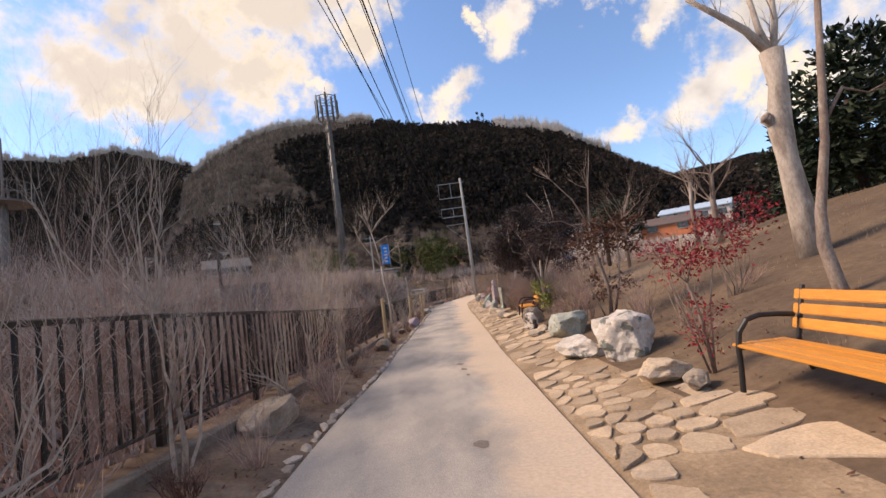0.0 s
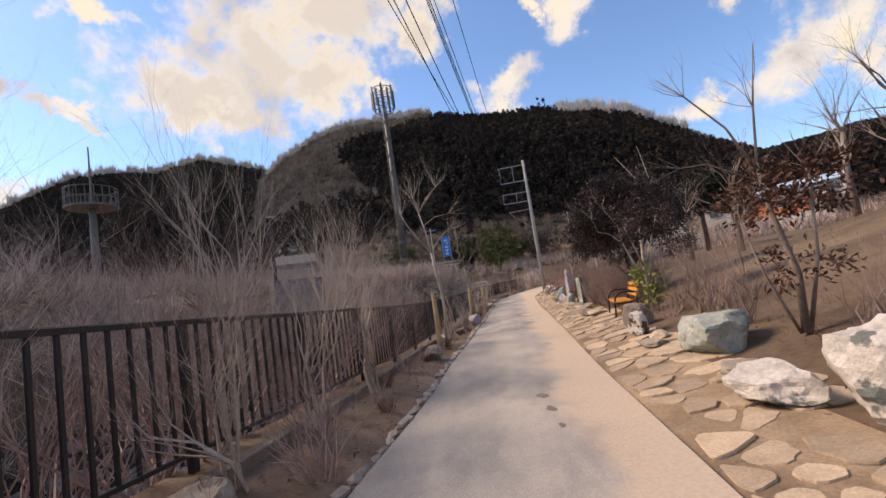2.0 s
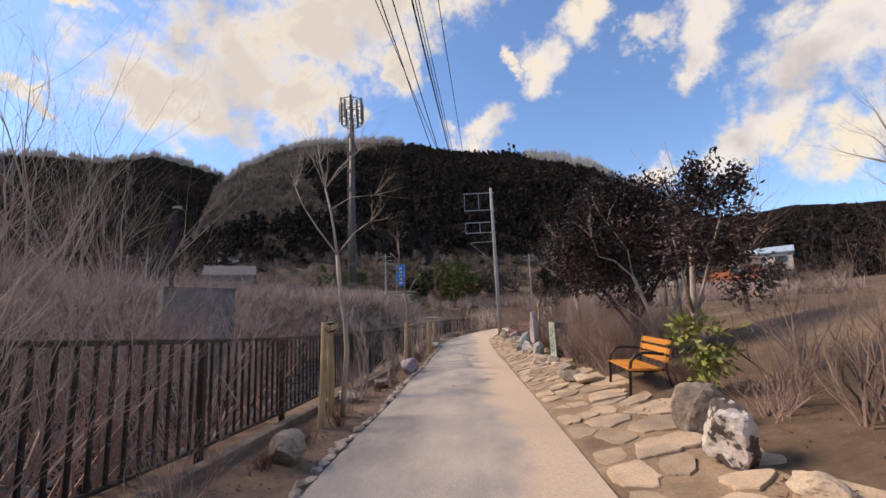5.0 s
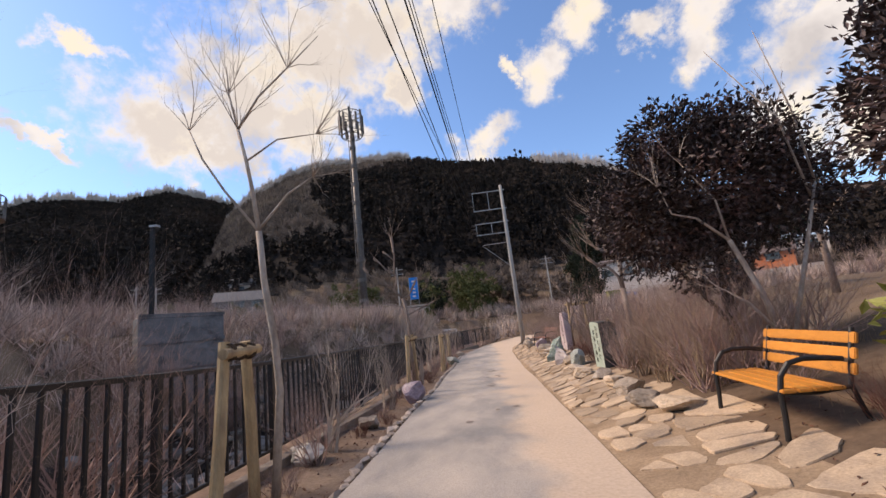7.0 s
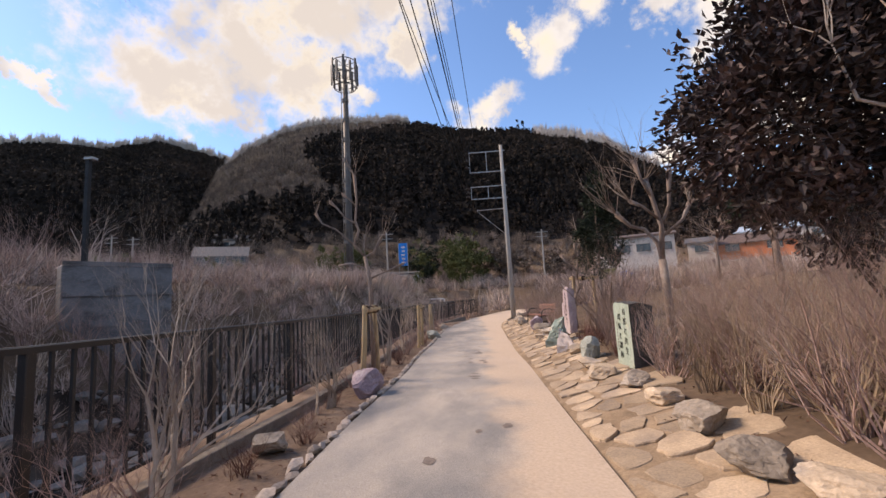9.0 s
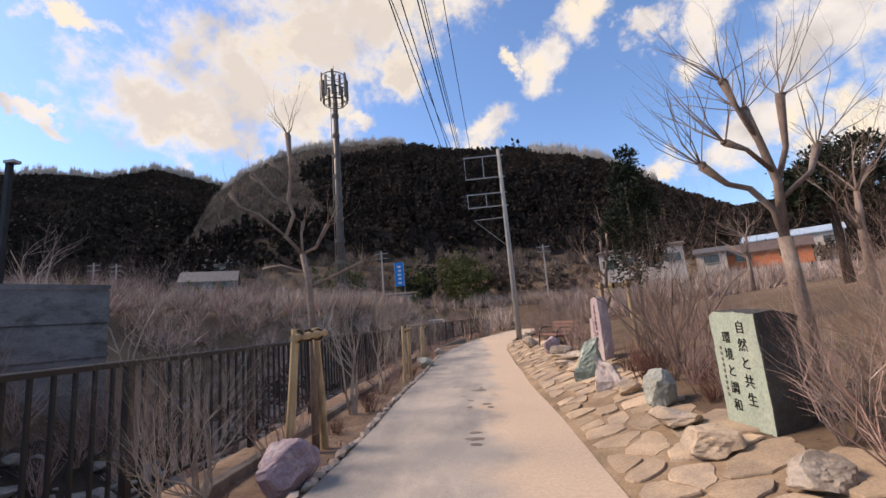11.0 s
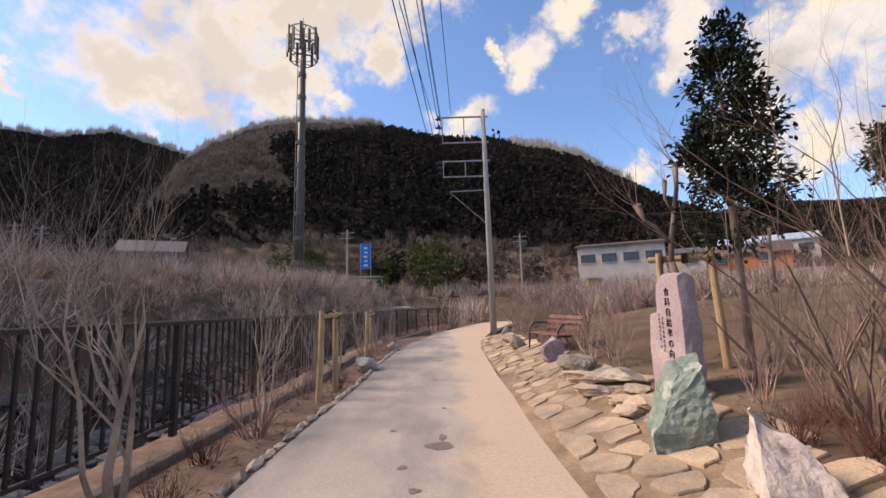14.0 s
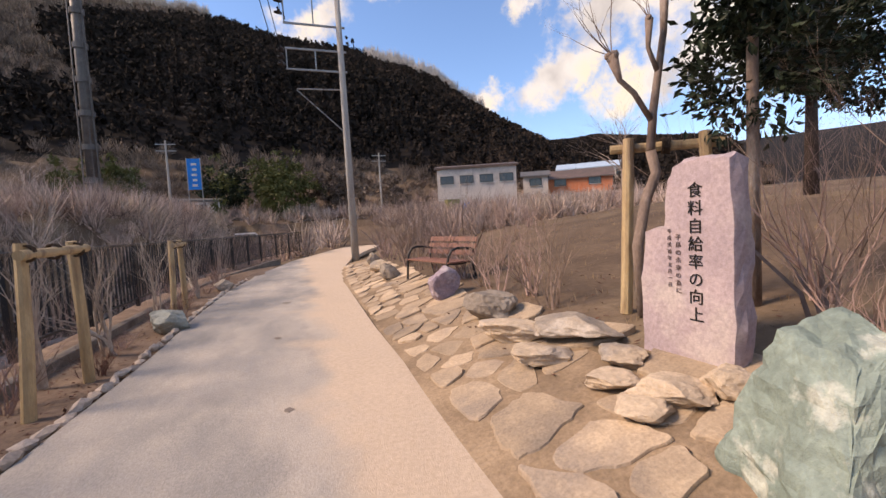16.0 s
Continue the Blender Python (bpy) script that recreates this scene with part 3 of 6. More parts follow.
def build_flags():
    paving = thing("flagstone_paving", (0, 0, 0), "uneven tan flagstones laid in sandy soil", "paving")
    paving["kind"] = "structure"
    rnd = random.Random(8)
    for c, poly in flag_cells():
        area = .5 * abs(sum(a.x * b.y - b.x * a.y for a, b in zip(poly, poly[1:] + poly[:1])))
        if rnd.random() < (.5 if c.y < 2.9 else .35 if 5.6 < c.y < 8 else .26 if area < .12 else .05) or area < .012:
            continue
        gap = .93 - rnd.uniform(0, .16) if area > .1 else rnd.uniform(.72, .9)
        ring = poly
        for _ in range(2):
            ring = [q for a, b in zip(ring, ring[1:] + ring[:1]) for q in (a.lerp(b, .2), a.lerp(b, .8))]
        ring = [q for i, q in enumerate(ring) if (q - ring[i - 1]).length > .012]
        ring = [c + (p - c) * gap * (1 + .26 * noise.noise(Vector((p.x * 7, p.y * 7, 1))) + .03 * rnd.uniform(-1, 1)) for p in ring]
        lift = rnd.uniform(.002, .034)
        tx, ty = rnd.uniform(-.03, .03), rnd.uniform(-.03, .03)
        z0 = land(c.x, c.y)
        zx = (land(c.x + .2, c.y) - land(c.x - .2, c.y)) / .4 + tx
        zy = (land(c.x, c.y + .2) - land(c.x, c.y - .2)) / .4 + ty
        b = Buf()
        k = len(ring)
        for s, dz in ((1.0, -.07), (1.0, lift - .012), (.965, lift)):
            for p in ring:
                q = c + (p - c) * s
                b.v.append((q.x - c.x, q.y - c.y, (q.x - c.x) * zx + (q.y - c.y) * zy + dz))
        for lay in (0, k):
            for i in range(k):
                j = (i + 1) % k
                b.f.append((lay + i, lay + j, lay + k + j, lay + k + i))
        b.f.append(tuple(2 * k + i for i in range(k)))
        me = b.mesh("flagstone", M["flag"])
        share("flagstone", me, (c.x, c.y, z0), paving)


# ---- fence ----
def fence_top(y):
    return interp(y, [-6, 3, 4.7, 6.3, 8.4, 9.9, 12.7, 15.1, 19, 23.2, 25, 30, 40, 56], [1.75, 1.45, 1.38, 1.28, 1.16, 1.09, .94, .85, .79, .75, .74, .71, .68, .72])


def build_fence():
    post = bevelled((-.035, -.035, 0), (.035, .035, 1.26), .006, 1).mesh("post", M["rail"])
    bar = bevelled((-.014, -.014, 0), (.014, .014, 1.11), .003, 1).mesh("baluster", M["iron"])
    y = -6.0
    while y < 54:
        y2 = y + 2.0
        x1, x2 = -2.95 + path_shift(y), -2.95 + path_shift(y2)
        z1, z2 = fence_top(y), fence_top(y2)
        panel = thing("fence_panel", (x1, y, land(x1, y)), "dark brown metal railing with square balusters above the river", "fence", "railing along the path")
        inv = Matrix.Translation(-panel.location)
        share("post", post, (0, 0, z1 - 1.26 - panel.location.z), panel)
        for name, h, w, t in (("top_rail", 0, .034, .026), ("bottom_rail", -1.1, .02, .018)):
            b = Buf()
            for xx, yy, zz in ((x1, y, z1), (x2, y2, z2)):
                for dx, dz in ((-w, -t), (w, -t), (w, t * .6), (w * .6, t), (-w * .6, t), (-w, t * .6)):
                    b.v.append(tuple(inv @ Vector((xx + dx, yy, zz + h + dz))))
            b.f += [(i, (i + 1) % 6, 6 + (i + 1) % 6, 6 + i) for i in range(6)] + [(5, 4, 3, 2, 1, 0), (6, 7, 8, 9, 10, 11)]
            put(name, b, M["rail"], panel)
        for i in range(1, 12):
            t = i / 12
            share("baluster", bar, tuple(inv @ Vector((x1 + (x2 - x1) * t, y + 2 * t, z1 + (z2 - z1) * t - 1.11))), panel)
        y = y2


# ---- benches ----
def build_bench(loc, rz, wood, label, length=1.62):
    """A park bench that faces -x in its own frame, standing on z = 0."""
    t = thing("park_bench", loc, label, "bench", "benches beside the path", rz)
    half = length / 2
    for i in range(4):
        x = -.25 + i * .122
        s = bevelled((x - .056, -half, .395), (x + .056, half, .425), .008, 2)
        put("seat_slat", s, M[wood], t)
    lean = Matrix.Translation((.255, 0, .44)) @ Matrix.Rotation(radians(14), 4, "Y")
    for i in range(3):
        s = bevelled((-.015, -half, .06 + i * .13), (.015, half, .06 + i * .13 + .095), .008, 2)
        s.v = [tuple(lean @ Vector(v)) for v in s.v]
        put("back_slat", s, M[wood], t)
    for y in (-half + .07, half - .07):
        side = new("side_frame")
        side.parent = t
        side.empty_display_size = .1
        f = Buf()
        arc = [(-.32, y, 0), (-.30, y, .2), (-.29, y, .40), (-.26, y, .53), (-.18, y, .63), (-.06, y, .66), (.1, y, .65), (.24, y, .63)]
        f.tube(arc, [.024] * 8, 8)
        put("front_leg_and_arm", f, M["iron"], t)
        f = Buf()
        f.tube([(.36, y, 0), (.30, y, .2), (.25, y, .42), (.30, y, .62), (.37, y, .88)], [.02] * 5, 8)
        put("rear_leg", f, M["iron"], t)
        f = Buf()
        f.tube([(-.29, y, .385), (0, y, .37), (.25, y, .40)], [.016] * 3, 6)
        put("seat_bearer", f, M["iron"], t)
        bpy.data.objects.remove(side)
    return t


# ---- log tree supports ----
def build_support(loc, rz, label, h=1.15, span=.62, lean=.22):
    t = thing("tree_support", loc, label, "tree support", "log frames propping young trees", rz)
    for s in (-1, 1):
        f = Buf()
        f.tube([(-.02, s * (span / 2 + lean), -.05), (0, s * (span / 2 + lean * .5), h * .5), (0, s * span / 2, h + .08)], [.055, .052, .048], 10)
        put("post", f, M["log"], t)
    f = Buf()
    f.tube([(.06, -span / 2 - .16, h - .02), (.065, 0, h - .01), (.06, span / 2 + .16, h)], [.045, .046, .044], 10)
    put("crossbar", f, M["log"], t)
    for y in (-span / 2, 0.0, span / 2):
        f = Buf()
        for k in range(4):
            a = [(.035 + .062 * math.cos(2 * math.pi * j / 9), y + (k - 1.5) * .018, h - .01 + .07 * math.sin(2 * math.pi * j / 9)) for j in range(10)]
            f.tube(a, [.010] * 10, 4, False)
        put("rope_binding", f, M["rope"], t)
    return t


# ---- plants ----
def twig_spray(b, p, d, length, r, depth, rnd, spread=.6, n=3, up=.25, sides=3, fine=None, bend=.16):
    p, d = Vector(p), Vector(d).normalized()
    pts, rads, q = [p], [r], d
    for i in range(3):
        q = (q + Vector((rnd.gauss(0, bend), rnd.gauss(0, bend), rnd.gauss(0, bend * .7) + up * .25))).normalized()
        pts.append(pts[-1] + q * length / 3)
        rads.append(r * (1 - .22 * (i + 1)))
    (fine if fine and depth < 2 else b).tube(pts, rads, sides, False)
    if depth > 0:
        for i in range(n):
            k = rnd.choice((1, 2, 3, 3))
            side = Vector((rnd.gauss(0, 1), rnd.gauss(0, 1), rnd.gauss(0, .5))).normalized()
            e = (q + side * spread + Vector((0, 0, up))).normalized()
            twig_spray(b, pts[k], e, length * rnd.uniform(.5, .8), rads[k] * .62, depth - 1, rnd, spread, n, up, sides, fine, bend)
    return pts[-1], q


def shrub_meshes(seed, stems, height, spread, mt, depth=2, r=.008, n=3, fan=.72, up=.3):
    rnd = random.Random(seed)
    b, fine = Buf(), Buf()
    for i in range(stems):
        a = rnd.uniform(0, 2 * math.pi)
        rr = rnd.uniform(0, .12)
        d = Vector((math.cos(a) * spread * rnd.uniform(.2, 1), math.sin(a) * spread * rnd.uniform(.2, 1), 1))
        twig_spray(b, (rr * math.cos(a), rr * math.sin(a), -.05), d, height * rnd.uniform(.38, .6), r * rnd.uniform(.7, 1.3), depth, rnd, fan, n, up, 3, fine, .24)
    return b.mesh("stem", M[mt]), fine.mesh("crown", M[mt])


SHRUBS = {}


def shrub_kinds():
    for key, args in {
        "tall": (11, 15, 2.0, .55, "twig_grey", 3, .013, 4), "tall2": (12, 15, 2.0, .65, "twig_red", 3, .013, 4),
        "mid": (13, 20, 1.3, .75, "twig_grey", 3, .010, 3), "mid2": (14, 20, 1.3, .7, "twig_red", 3, .010, 3), "tan": (15, 22, 1.4, .55, "twig_tan", 3, .009, 3),
        "far": (21, 18, 3.0, .5, "twig_red", 3, .028, 3), "far2": (22, 16, 3.0, .6, "twig_grey", 3, .028, 3), "far3": (23, 3, 5.0, .35, "twig_grey", 4, .05, 3),
        "bed": (31, 9, 1.5, .6, "twig_bed", 4, .013, 3, .6, .35), "bed2": (32, 10, 1.4, .55, "twig_red", 4, .012, 3, .6, .35), "bed_tall": (33, 7, 2.2, .42, "twig_bed", 4, .020, 3, .55, .4),
        "low": (16, 26, .5, .7, "twig_dark", 2, .005, 4), "low2": (17, 24, .55, .9, "twig_red", 2, .005, 4),
        "myrtle": (18, 4, 2.6, .30, "bark_pale", 4, .034, 4, .55, .42), "myrtle2": (19, 3, 2.6, .22, "bark_pale", 4, .034, 4, .55, .42)}.items():
        SHRUBS[key] = shrub_meshes(*args)


def shrub(kind, x, y, s, label, category="shrub", rz=None, sz=1.0, group="", name="shrub"):
    t = thing(name, (x, y, land(x, y)), label, category, group)
    r = random.uniform(0, 6.28) if rz is None else rz
    for me in SHRUBS[kind]:
        share(me.name.split(".")[0], me, (0, 0, 0), t, (0, 0, r), (s, s, s * sz))["kind"] = "stuff"
    return t


def leaf_cloud(b, centre, radii, n, size, rnd, shell=.55, droop=0.0):
    """Leaves in many small clumps over a lumpy ellipsoid."""
    c = Vector(centre)
    clumps = []
    for _ in range(max(6, n // 26)):
        d = Vector((rnd.gauss(0, 1), rnd.gauss(0, 1), rnd.gauss(0, 1))).normalized()
        lump = 1 + .28 * noise.noise(d * 2.3 + c)
        k = rnd.uniform(shell, 1.0) * lump
        clumps.append((c + Vector((d.x * radii[0], d.y * radii[1], d.z * radii[2])) * k, d))
    for i in range(n):
        p, d = clumps[i % len(clumps)]
        q = p + Vector((rnd.gauss(0, .13), rnd.gauss(0, .13), rnd.gauss(0, .11))) * max(.6, min(radii))
        e = (d + Vector((rnd.gauss(0, .8), rnd.gauss(0, .8), rnd.gauss(0, .8) - droop))).normalized()
        b.leaf(q, e, e.orthogonal() if rnd.random() < .5 else e.cross(Vector((.3, .5, .8))), size * rnd.uniform(.7, 1.3), size * .5)


def tree(name, loc, label, trunk, limbs, bark, category="tree", twigs=None, leaves=None, group=""):
    """A tree in world coordinates: trunk and limbs as (points, radii); twigs: (tips, length, r, depth, n, up); leaves: list of clouds."""
    t = thing(name, loc, label, category, group)
    off = Vector(loc)
    rnd = random.Random(int(abs(loc[0] * 97 + loc[1] * 31) * 10))
    b = Buf()
    pts, rads = trunk
    b.tube([Vector(p) - off for p in pts], [q * .78 for q in rads], 10)
    put("trunk", b, M[bark], t, smooth=True)
    for pts, rads in limbs:
        rads = [q * .66 for q in rads]
        b = Buf()
        b.tube([Vector(p) - off for p in pts], rads, 7)
        if rads[-1] > rads[-2]:
            for k in range(5):
                d = Vector((rnd.gauss(0, 1), rnd.gauss(0, 1), rnd.gauss(0, 1))).normalized() * rads[-1] * .8
                b.tube([Vector(pts[-1]) - off, Vector(pts[-1]) - off + d * 1.3], [rads[-1] * .8, rads[-1] * .45], 6)
        put("limb", b, M[bark], t, smooth=True)
    if twigs:
        b = Buf()
        for tip, d, num, length, r, depth, n, up in twigs:
            for k in range(num):
                e = Vector(d) + Vector((rnd.gauss(0, .55), rnd.gauss(0, .55), rnd.gauss(0, .35)))
                twig_spray(b, Vector(tip) - off, e, length * rnd.uniform(.7, 1.2), r, depth, rnd, .45, n, up)
        put("branchwork", b, M["bark" if bark == "bark_dark" else bark], t)["kind"] = "stuff"
    if leaves:
        for mt, clouds in leaves:
            b = Buf()
            for c, rad, n, size in clouds:
                leaf_cloud(b, Vector(c) - off, rad, n, size, rnd)
            put("foliage", b, M[mt], t)
    return t


# ---- stone tablets ----
def slab(name, outline, thick, mt_face, mt_side, seed, parent):
    """An upright slab: its face lies in x = 0 and looks along -x; outline in (y, z); the back is rough."""
    rnd = random.Random(seed)
    n = len(outline)
    ring = []
    for (a, b), (c, d) in zip(outline, outline[1:] + outline[:1]):
        for t in (0, .25, .5, .75):
            ring.append((a + (c - a) * t + rnd.uniform(-.008, .008), b + (d - b) * t + rnd.uniform(-.008, .008)))
    k = len(ring)
    cy, cz = sum(p[0] for p in ring) / k, sum(p[1] for p in ring) / k
    b = Buf()
    for x, s in ((0.0, .985), (.014, 1.0), (thick * .35, 1.03), (thick * .7, 1.0), (thick, .9)):
        for y, z in ring:
            j = rnd.uniform(-.014, .014) if x > .02 else 0
            b.v.append((x + (rnd.uniform(-.02, .02) if x > .02 else 0), cy + (y - cy) * s + j, cz + (z - cz) * s + j))
    for lay in range(4):
        for i in range(k):
            q = (i + 1) % k
            b.f.append((lay * k + i, (lay + 1) * k + i, (lay + 1) * k + q, lay * k + q))
    b.f.append(tuple(i for i in reversed(range(k))))
    b.f.append(tuple(4 * k + i for i in range(k)))
    me = b.mesh(name, M[mt_face])
    me.materials.append(M[mt_side])
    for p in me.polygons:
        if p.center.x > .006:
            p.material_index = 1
    ob = new(name, me)
    ob.parent = parent
    return ob


def glyph(ch, y, z, size, mt, parent, lift=-.005):
    """One raised character on the face x = 0; it reads from the -x side."""
    cu = bpy.data.curves.new("character", "FONT")
    cu.body, cu.size, cu.extrude, cu.align_x, cu.align_y, cu.resolution_u = ch, size, .002, "CENTER", "CENTER", 3
    tmp = bpy.data.objects.new("character", cu)
    scene.collection.objects.link(tmp)
    bpy.context.view_layer.update()
    me = bpy.data.meshes.new_from_object(tmp.evaluated_get(bpy.context.evaluated_depsgraph_get()))
    bpy.data.objects.remove(tmp)
    me.materials.clear()
    me.materials.append(M[mt])
    me.transform(Matrix.Translation((lift, y, z)) @ Matrix(((0, 0, -1, 0), (-1, 0, 0, 0), (0, 1, 0, 0), (0, 0, 0, 1))))
    ob = new("character", me)
    ob.parent = parent
    return ob


def build_tablets():
    x, y = 2.70, 25.98
    t = thing("stone_tablet", (x, y, land(x, y) - .08), "tall mauve stone tablet with a carved black inscription", "stone tablet", rz=radians(4))
    slab("slab", [(-.33, 0), (-.335, .5), (-.325, 1.0), (-.31, 1.41), (-.12, 1.43), (.07, 1.40), (.125, 1.30), (.145, 1.0), (.31, .96), (.35, .6), (.345, 0)], .22, "stele_purple", "stele_purple", 5, t)
    for i, ch in enumerate("食料自給率の向上"):
        glyph(ch, -.085, 1.22 - i * .116, .105, "ink", t)
    for i, ch in enumerate("子孫の未来の為に"):
        glyph(ch, .04, .92 - i * .052, .043, "ink_soft", t)
    for i, ch in enumerate("平成弐拾年五月一日"):
        glyph(ch, .105, .96 - i * .046, .033, "ink_soft", t)
    x, y = 2.50, 20.62
    t = thing("stone_tablet", (x, y, land(x, y) - .05), "pale green stone tablet with black writing and a broken side coloured as in shade", "stone tablet", rz=radians(4))
    slab("slab", [(-.31, 0), (-.31, .6), (-.30, 1.08), (-.05, 1.10), (.24, 1.11), (.33, 1.06), (.32, .6), (.31, 0)], .40, "stele_green", "stele_shade", 6, t)
    for i, ch in enumerate("自然と共生"):
        glyph(ch, -.10, .95 - i * .16, .125, "ink", t)
    for i, ch in enumerate("環境と調和"):
        glyph(ch, .11, .85 - i * .155, .12, "ink", t)
    for i in range(9):
        put("small_writing", box_buf((-.006, .21, .74 - i * .055), (-.001, .232, .77 - i * .055)), M["ink_soft"], t)


def crag(x, y, foot, crown, mt, label, seed):
    """A sharp-edged broken rock: the hull over a foot ring and crown points, split and chipped."""
    bm = bmesh.new()
    for px, py in foot:
        bm.verts.new((px, py, -.1))
        bm.verts.new((px * 1.04, py * 1.04, .16))
    for p in crown:
        bm.verts.new(p)
    hull = bmesh.ops.convex_hull(bm, input=bm.verts)
    loose = [v for v in hull["geom_interior"] if isinstance(v, bmesh.types.BMVert)]
    bmesh.ops.delete(bm, geom=loose, context="VERTS")
    bmesh.ops.subdivide_edges(bm, edges=bm.edges[:], cuts=9, use_grid_fill=True)
    bmesh.ops.triangulate(bm, faces=bm.faces[:])
    bm.normal_update()
    for v in bm.verts:
        q = v.co * 5 + Vector((seed * 2.3, 0, 0))
        ridge = abs(noise.noise(Vector((q.x + q.z, q.y * 1.4 - q.z * .6, q.z * .5))))
        v.co += v.normal * (.05 * noise.fractal(q * .6, 1, 2, 3) - .045 * ridge + .012 * noise.noise(q * 4))
    me = bpy.data.meshes.new("rock")
    bm.to_mesh(me)
    bm.free()
    me.materials.append(M[mt])
    ob = new("rock", me)
    ob.location = (x, y, land(x, y) - .04)
    return tagged(ob, label, "rock")


def build_rocks():
    for args in (
                (2.3, 4.75, (.55, .6, .3), "rock_tan", "low tan broken rock beside the bench", .9), (2.42, 4.25, (.28, .3, .25), "rock_grey", "small grey rock beside the bench", 2),
        (2.2, 7.75, (.5, .9, .22), "rock_grey", "low flat grey rock", .1), (2.05, 7.0, (.55, .75, .42), "rock_pale", "pale streaked low rock", .3),
        (2.15, 11.45, (.4, .5, .62), "rock_spot", "upright speckled black and white rock", .5), (2.42, 12.4, (.5, .62, .62), "rock_grey", "dark grey angular rock", 1.2),
        (2.0, 10.3, (.4, .55, .17), "rock_grey", "low dark flat rock", .4), (2.25, 10.7, (.3, .4, .18), "rock_tan", "small tan rock on sandy soil", 0),
        (2.27, 21.95, (.36, .38, .52), "rock_greygreen", "rounded grey-green upright rock", .3), (-1.92, 20.85, (.66, .62, .56), "rock_purple", "rough mauve boulder in the planting strip", .6),
        (-1.8, 31.7, (.6, .7, .45), "rock_greygreen", "dark green boulder beside the path edge", 1),
        (-1.75, 36.5, (.5, .6, .35), "rock_grey", "grey rock beside the path edge", .3), (-2.45, 15.9, (.45, .55, .24), "rock_pale", "pale flat rock in the planting strip", .7),
        (-2.2, 17.9, (.35, .4, .25), "rock_grey", "small grey rock in the planting strip", 0), (-2.1, 12.2, (.4, .5, .4), "rock_grey", "dark grey rock in the planting strip", .5),
        (2.35, 28.35, (.6, .75, .38), "rock_grey", "rounded grey boulder on the flagstones", .2), (2.38, 30.15, (.55, .55, .6), "rock_purple", "round pinkish boulder beside the bench", .7),
        (2.55, 26.9, (.6, .8, .26), "rock_grey", "layered grey flat rock", .4), (2.2, 27.45, (.6, .7, .24), "rock_tan", "stepped tan rock on the flagstones", .1),
        (2.12, 26.85, (.45, .5, .16), "rock_tan", "low tan rock on the flagstones", .8), (2.45, 26.3, (.35, .4, .15), "rock_tan", "pale tan stone below the tablet", .2), (2.2, 26.1, (.34, .38, .13), "rock_tan", "pale tan stone below the tablet", 1.2),
        (2.32, 25.72, (.34, .46, .17), "rock_tan", "pale tan stone below the tablet", .4), (2.12, 25.75, (.32, .34, .14), "rock_tan", "pale tan stone below the tablet", 2.2), (2.52, 25.55, (.3, .34, .2), "rock_tan", "pale tan stone below the tablet", .1),
        (2.05, 16.7, (.5, .55, .26), "rock_grey", "low weathered rock at the bed's edge", .2), (2.25, 16.1, (.4, .6, .2), "rock_tan", "low tan rock at the bed's edge", .9), (2.15, 17.6, (.45, .5, .3), "rock_grey", "weathered rock at the bed's edge", 1.4),
        (2.2, 18.6, (.4, .45, .22), "rock_tan", "low tan rock at the bed's edge", .3), (2.25, 19.5, (.4, .4, .25), "rock_grey", "weathered rock at the bed's edge", 2.4), (2.0, 20.4, (.42, .55, .26), "rock_tan", "tan rock at the foot of the tablet", .5),
        (2.1, 21.2, (.4, .5, .22), "rock_tan", "tan rock at the foot of the tablet", 1.5), (2.25, 33.6, (.5, .5, .45), "rock_grey", "grey boulder by the shrubs", .2), (2.3, 35.4, (.5, .5, .4), "rock_tan", "tan boulder by the shrubs", 1.2), (2.5, 37.6, (.45, .5, .5), "rock_grey", "grey boulder by the shrubs", 2.2)):
        x, y, size, mt, label, rz = args
        rock(x, y, size, mt, label, rz, rough=.3)
    rock(2.52, 9.15, (.80, .92, .60), "rock_greygreen", "large flat-topped grey-green boulder", .12, flat=.62, rough=.22, boxy=.8)
    rock(2.58, 6.3, (.8, .85, .88), "rock_pale", "large white and dark green veined boulder", .4, rough=.3, boxy=.5, sink=.24)
    rock(-2.42, 5.15, (.62, 1.15, .42), "rock_grey", "flat-topped pinkish rock in the planting strip", .1, flat=.6, rough=.25, boxy=.7, sink=.4)
    crag(2.16, 24.92, [(-.30, -.24), (.16, -.34), (.34, .16), (-.08, .34)], [(-.03, -.14, .64), (.15, -.26, .70), (.27, .06, .74), (.05, .16, .66)], "rock_green", "tall angular wedge of green streaked rock", 3)
    crag(2.14, 23.75, [(-.20, -.20), (.16, -.28), (.27, .12), (-.06, .25)], [(-.10, .05, .60), (-.05, .13, .56), (.08, -.06, .44), (.15, .08, .34)], "rock_white", "pointed white rock beside the flagstones", 7)
    rock(2.2, 22.9, (.3, .3, .28), "rock_tan", "small tan rock on sandy soil", .2)


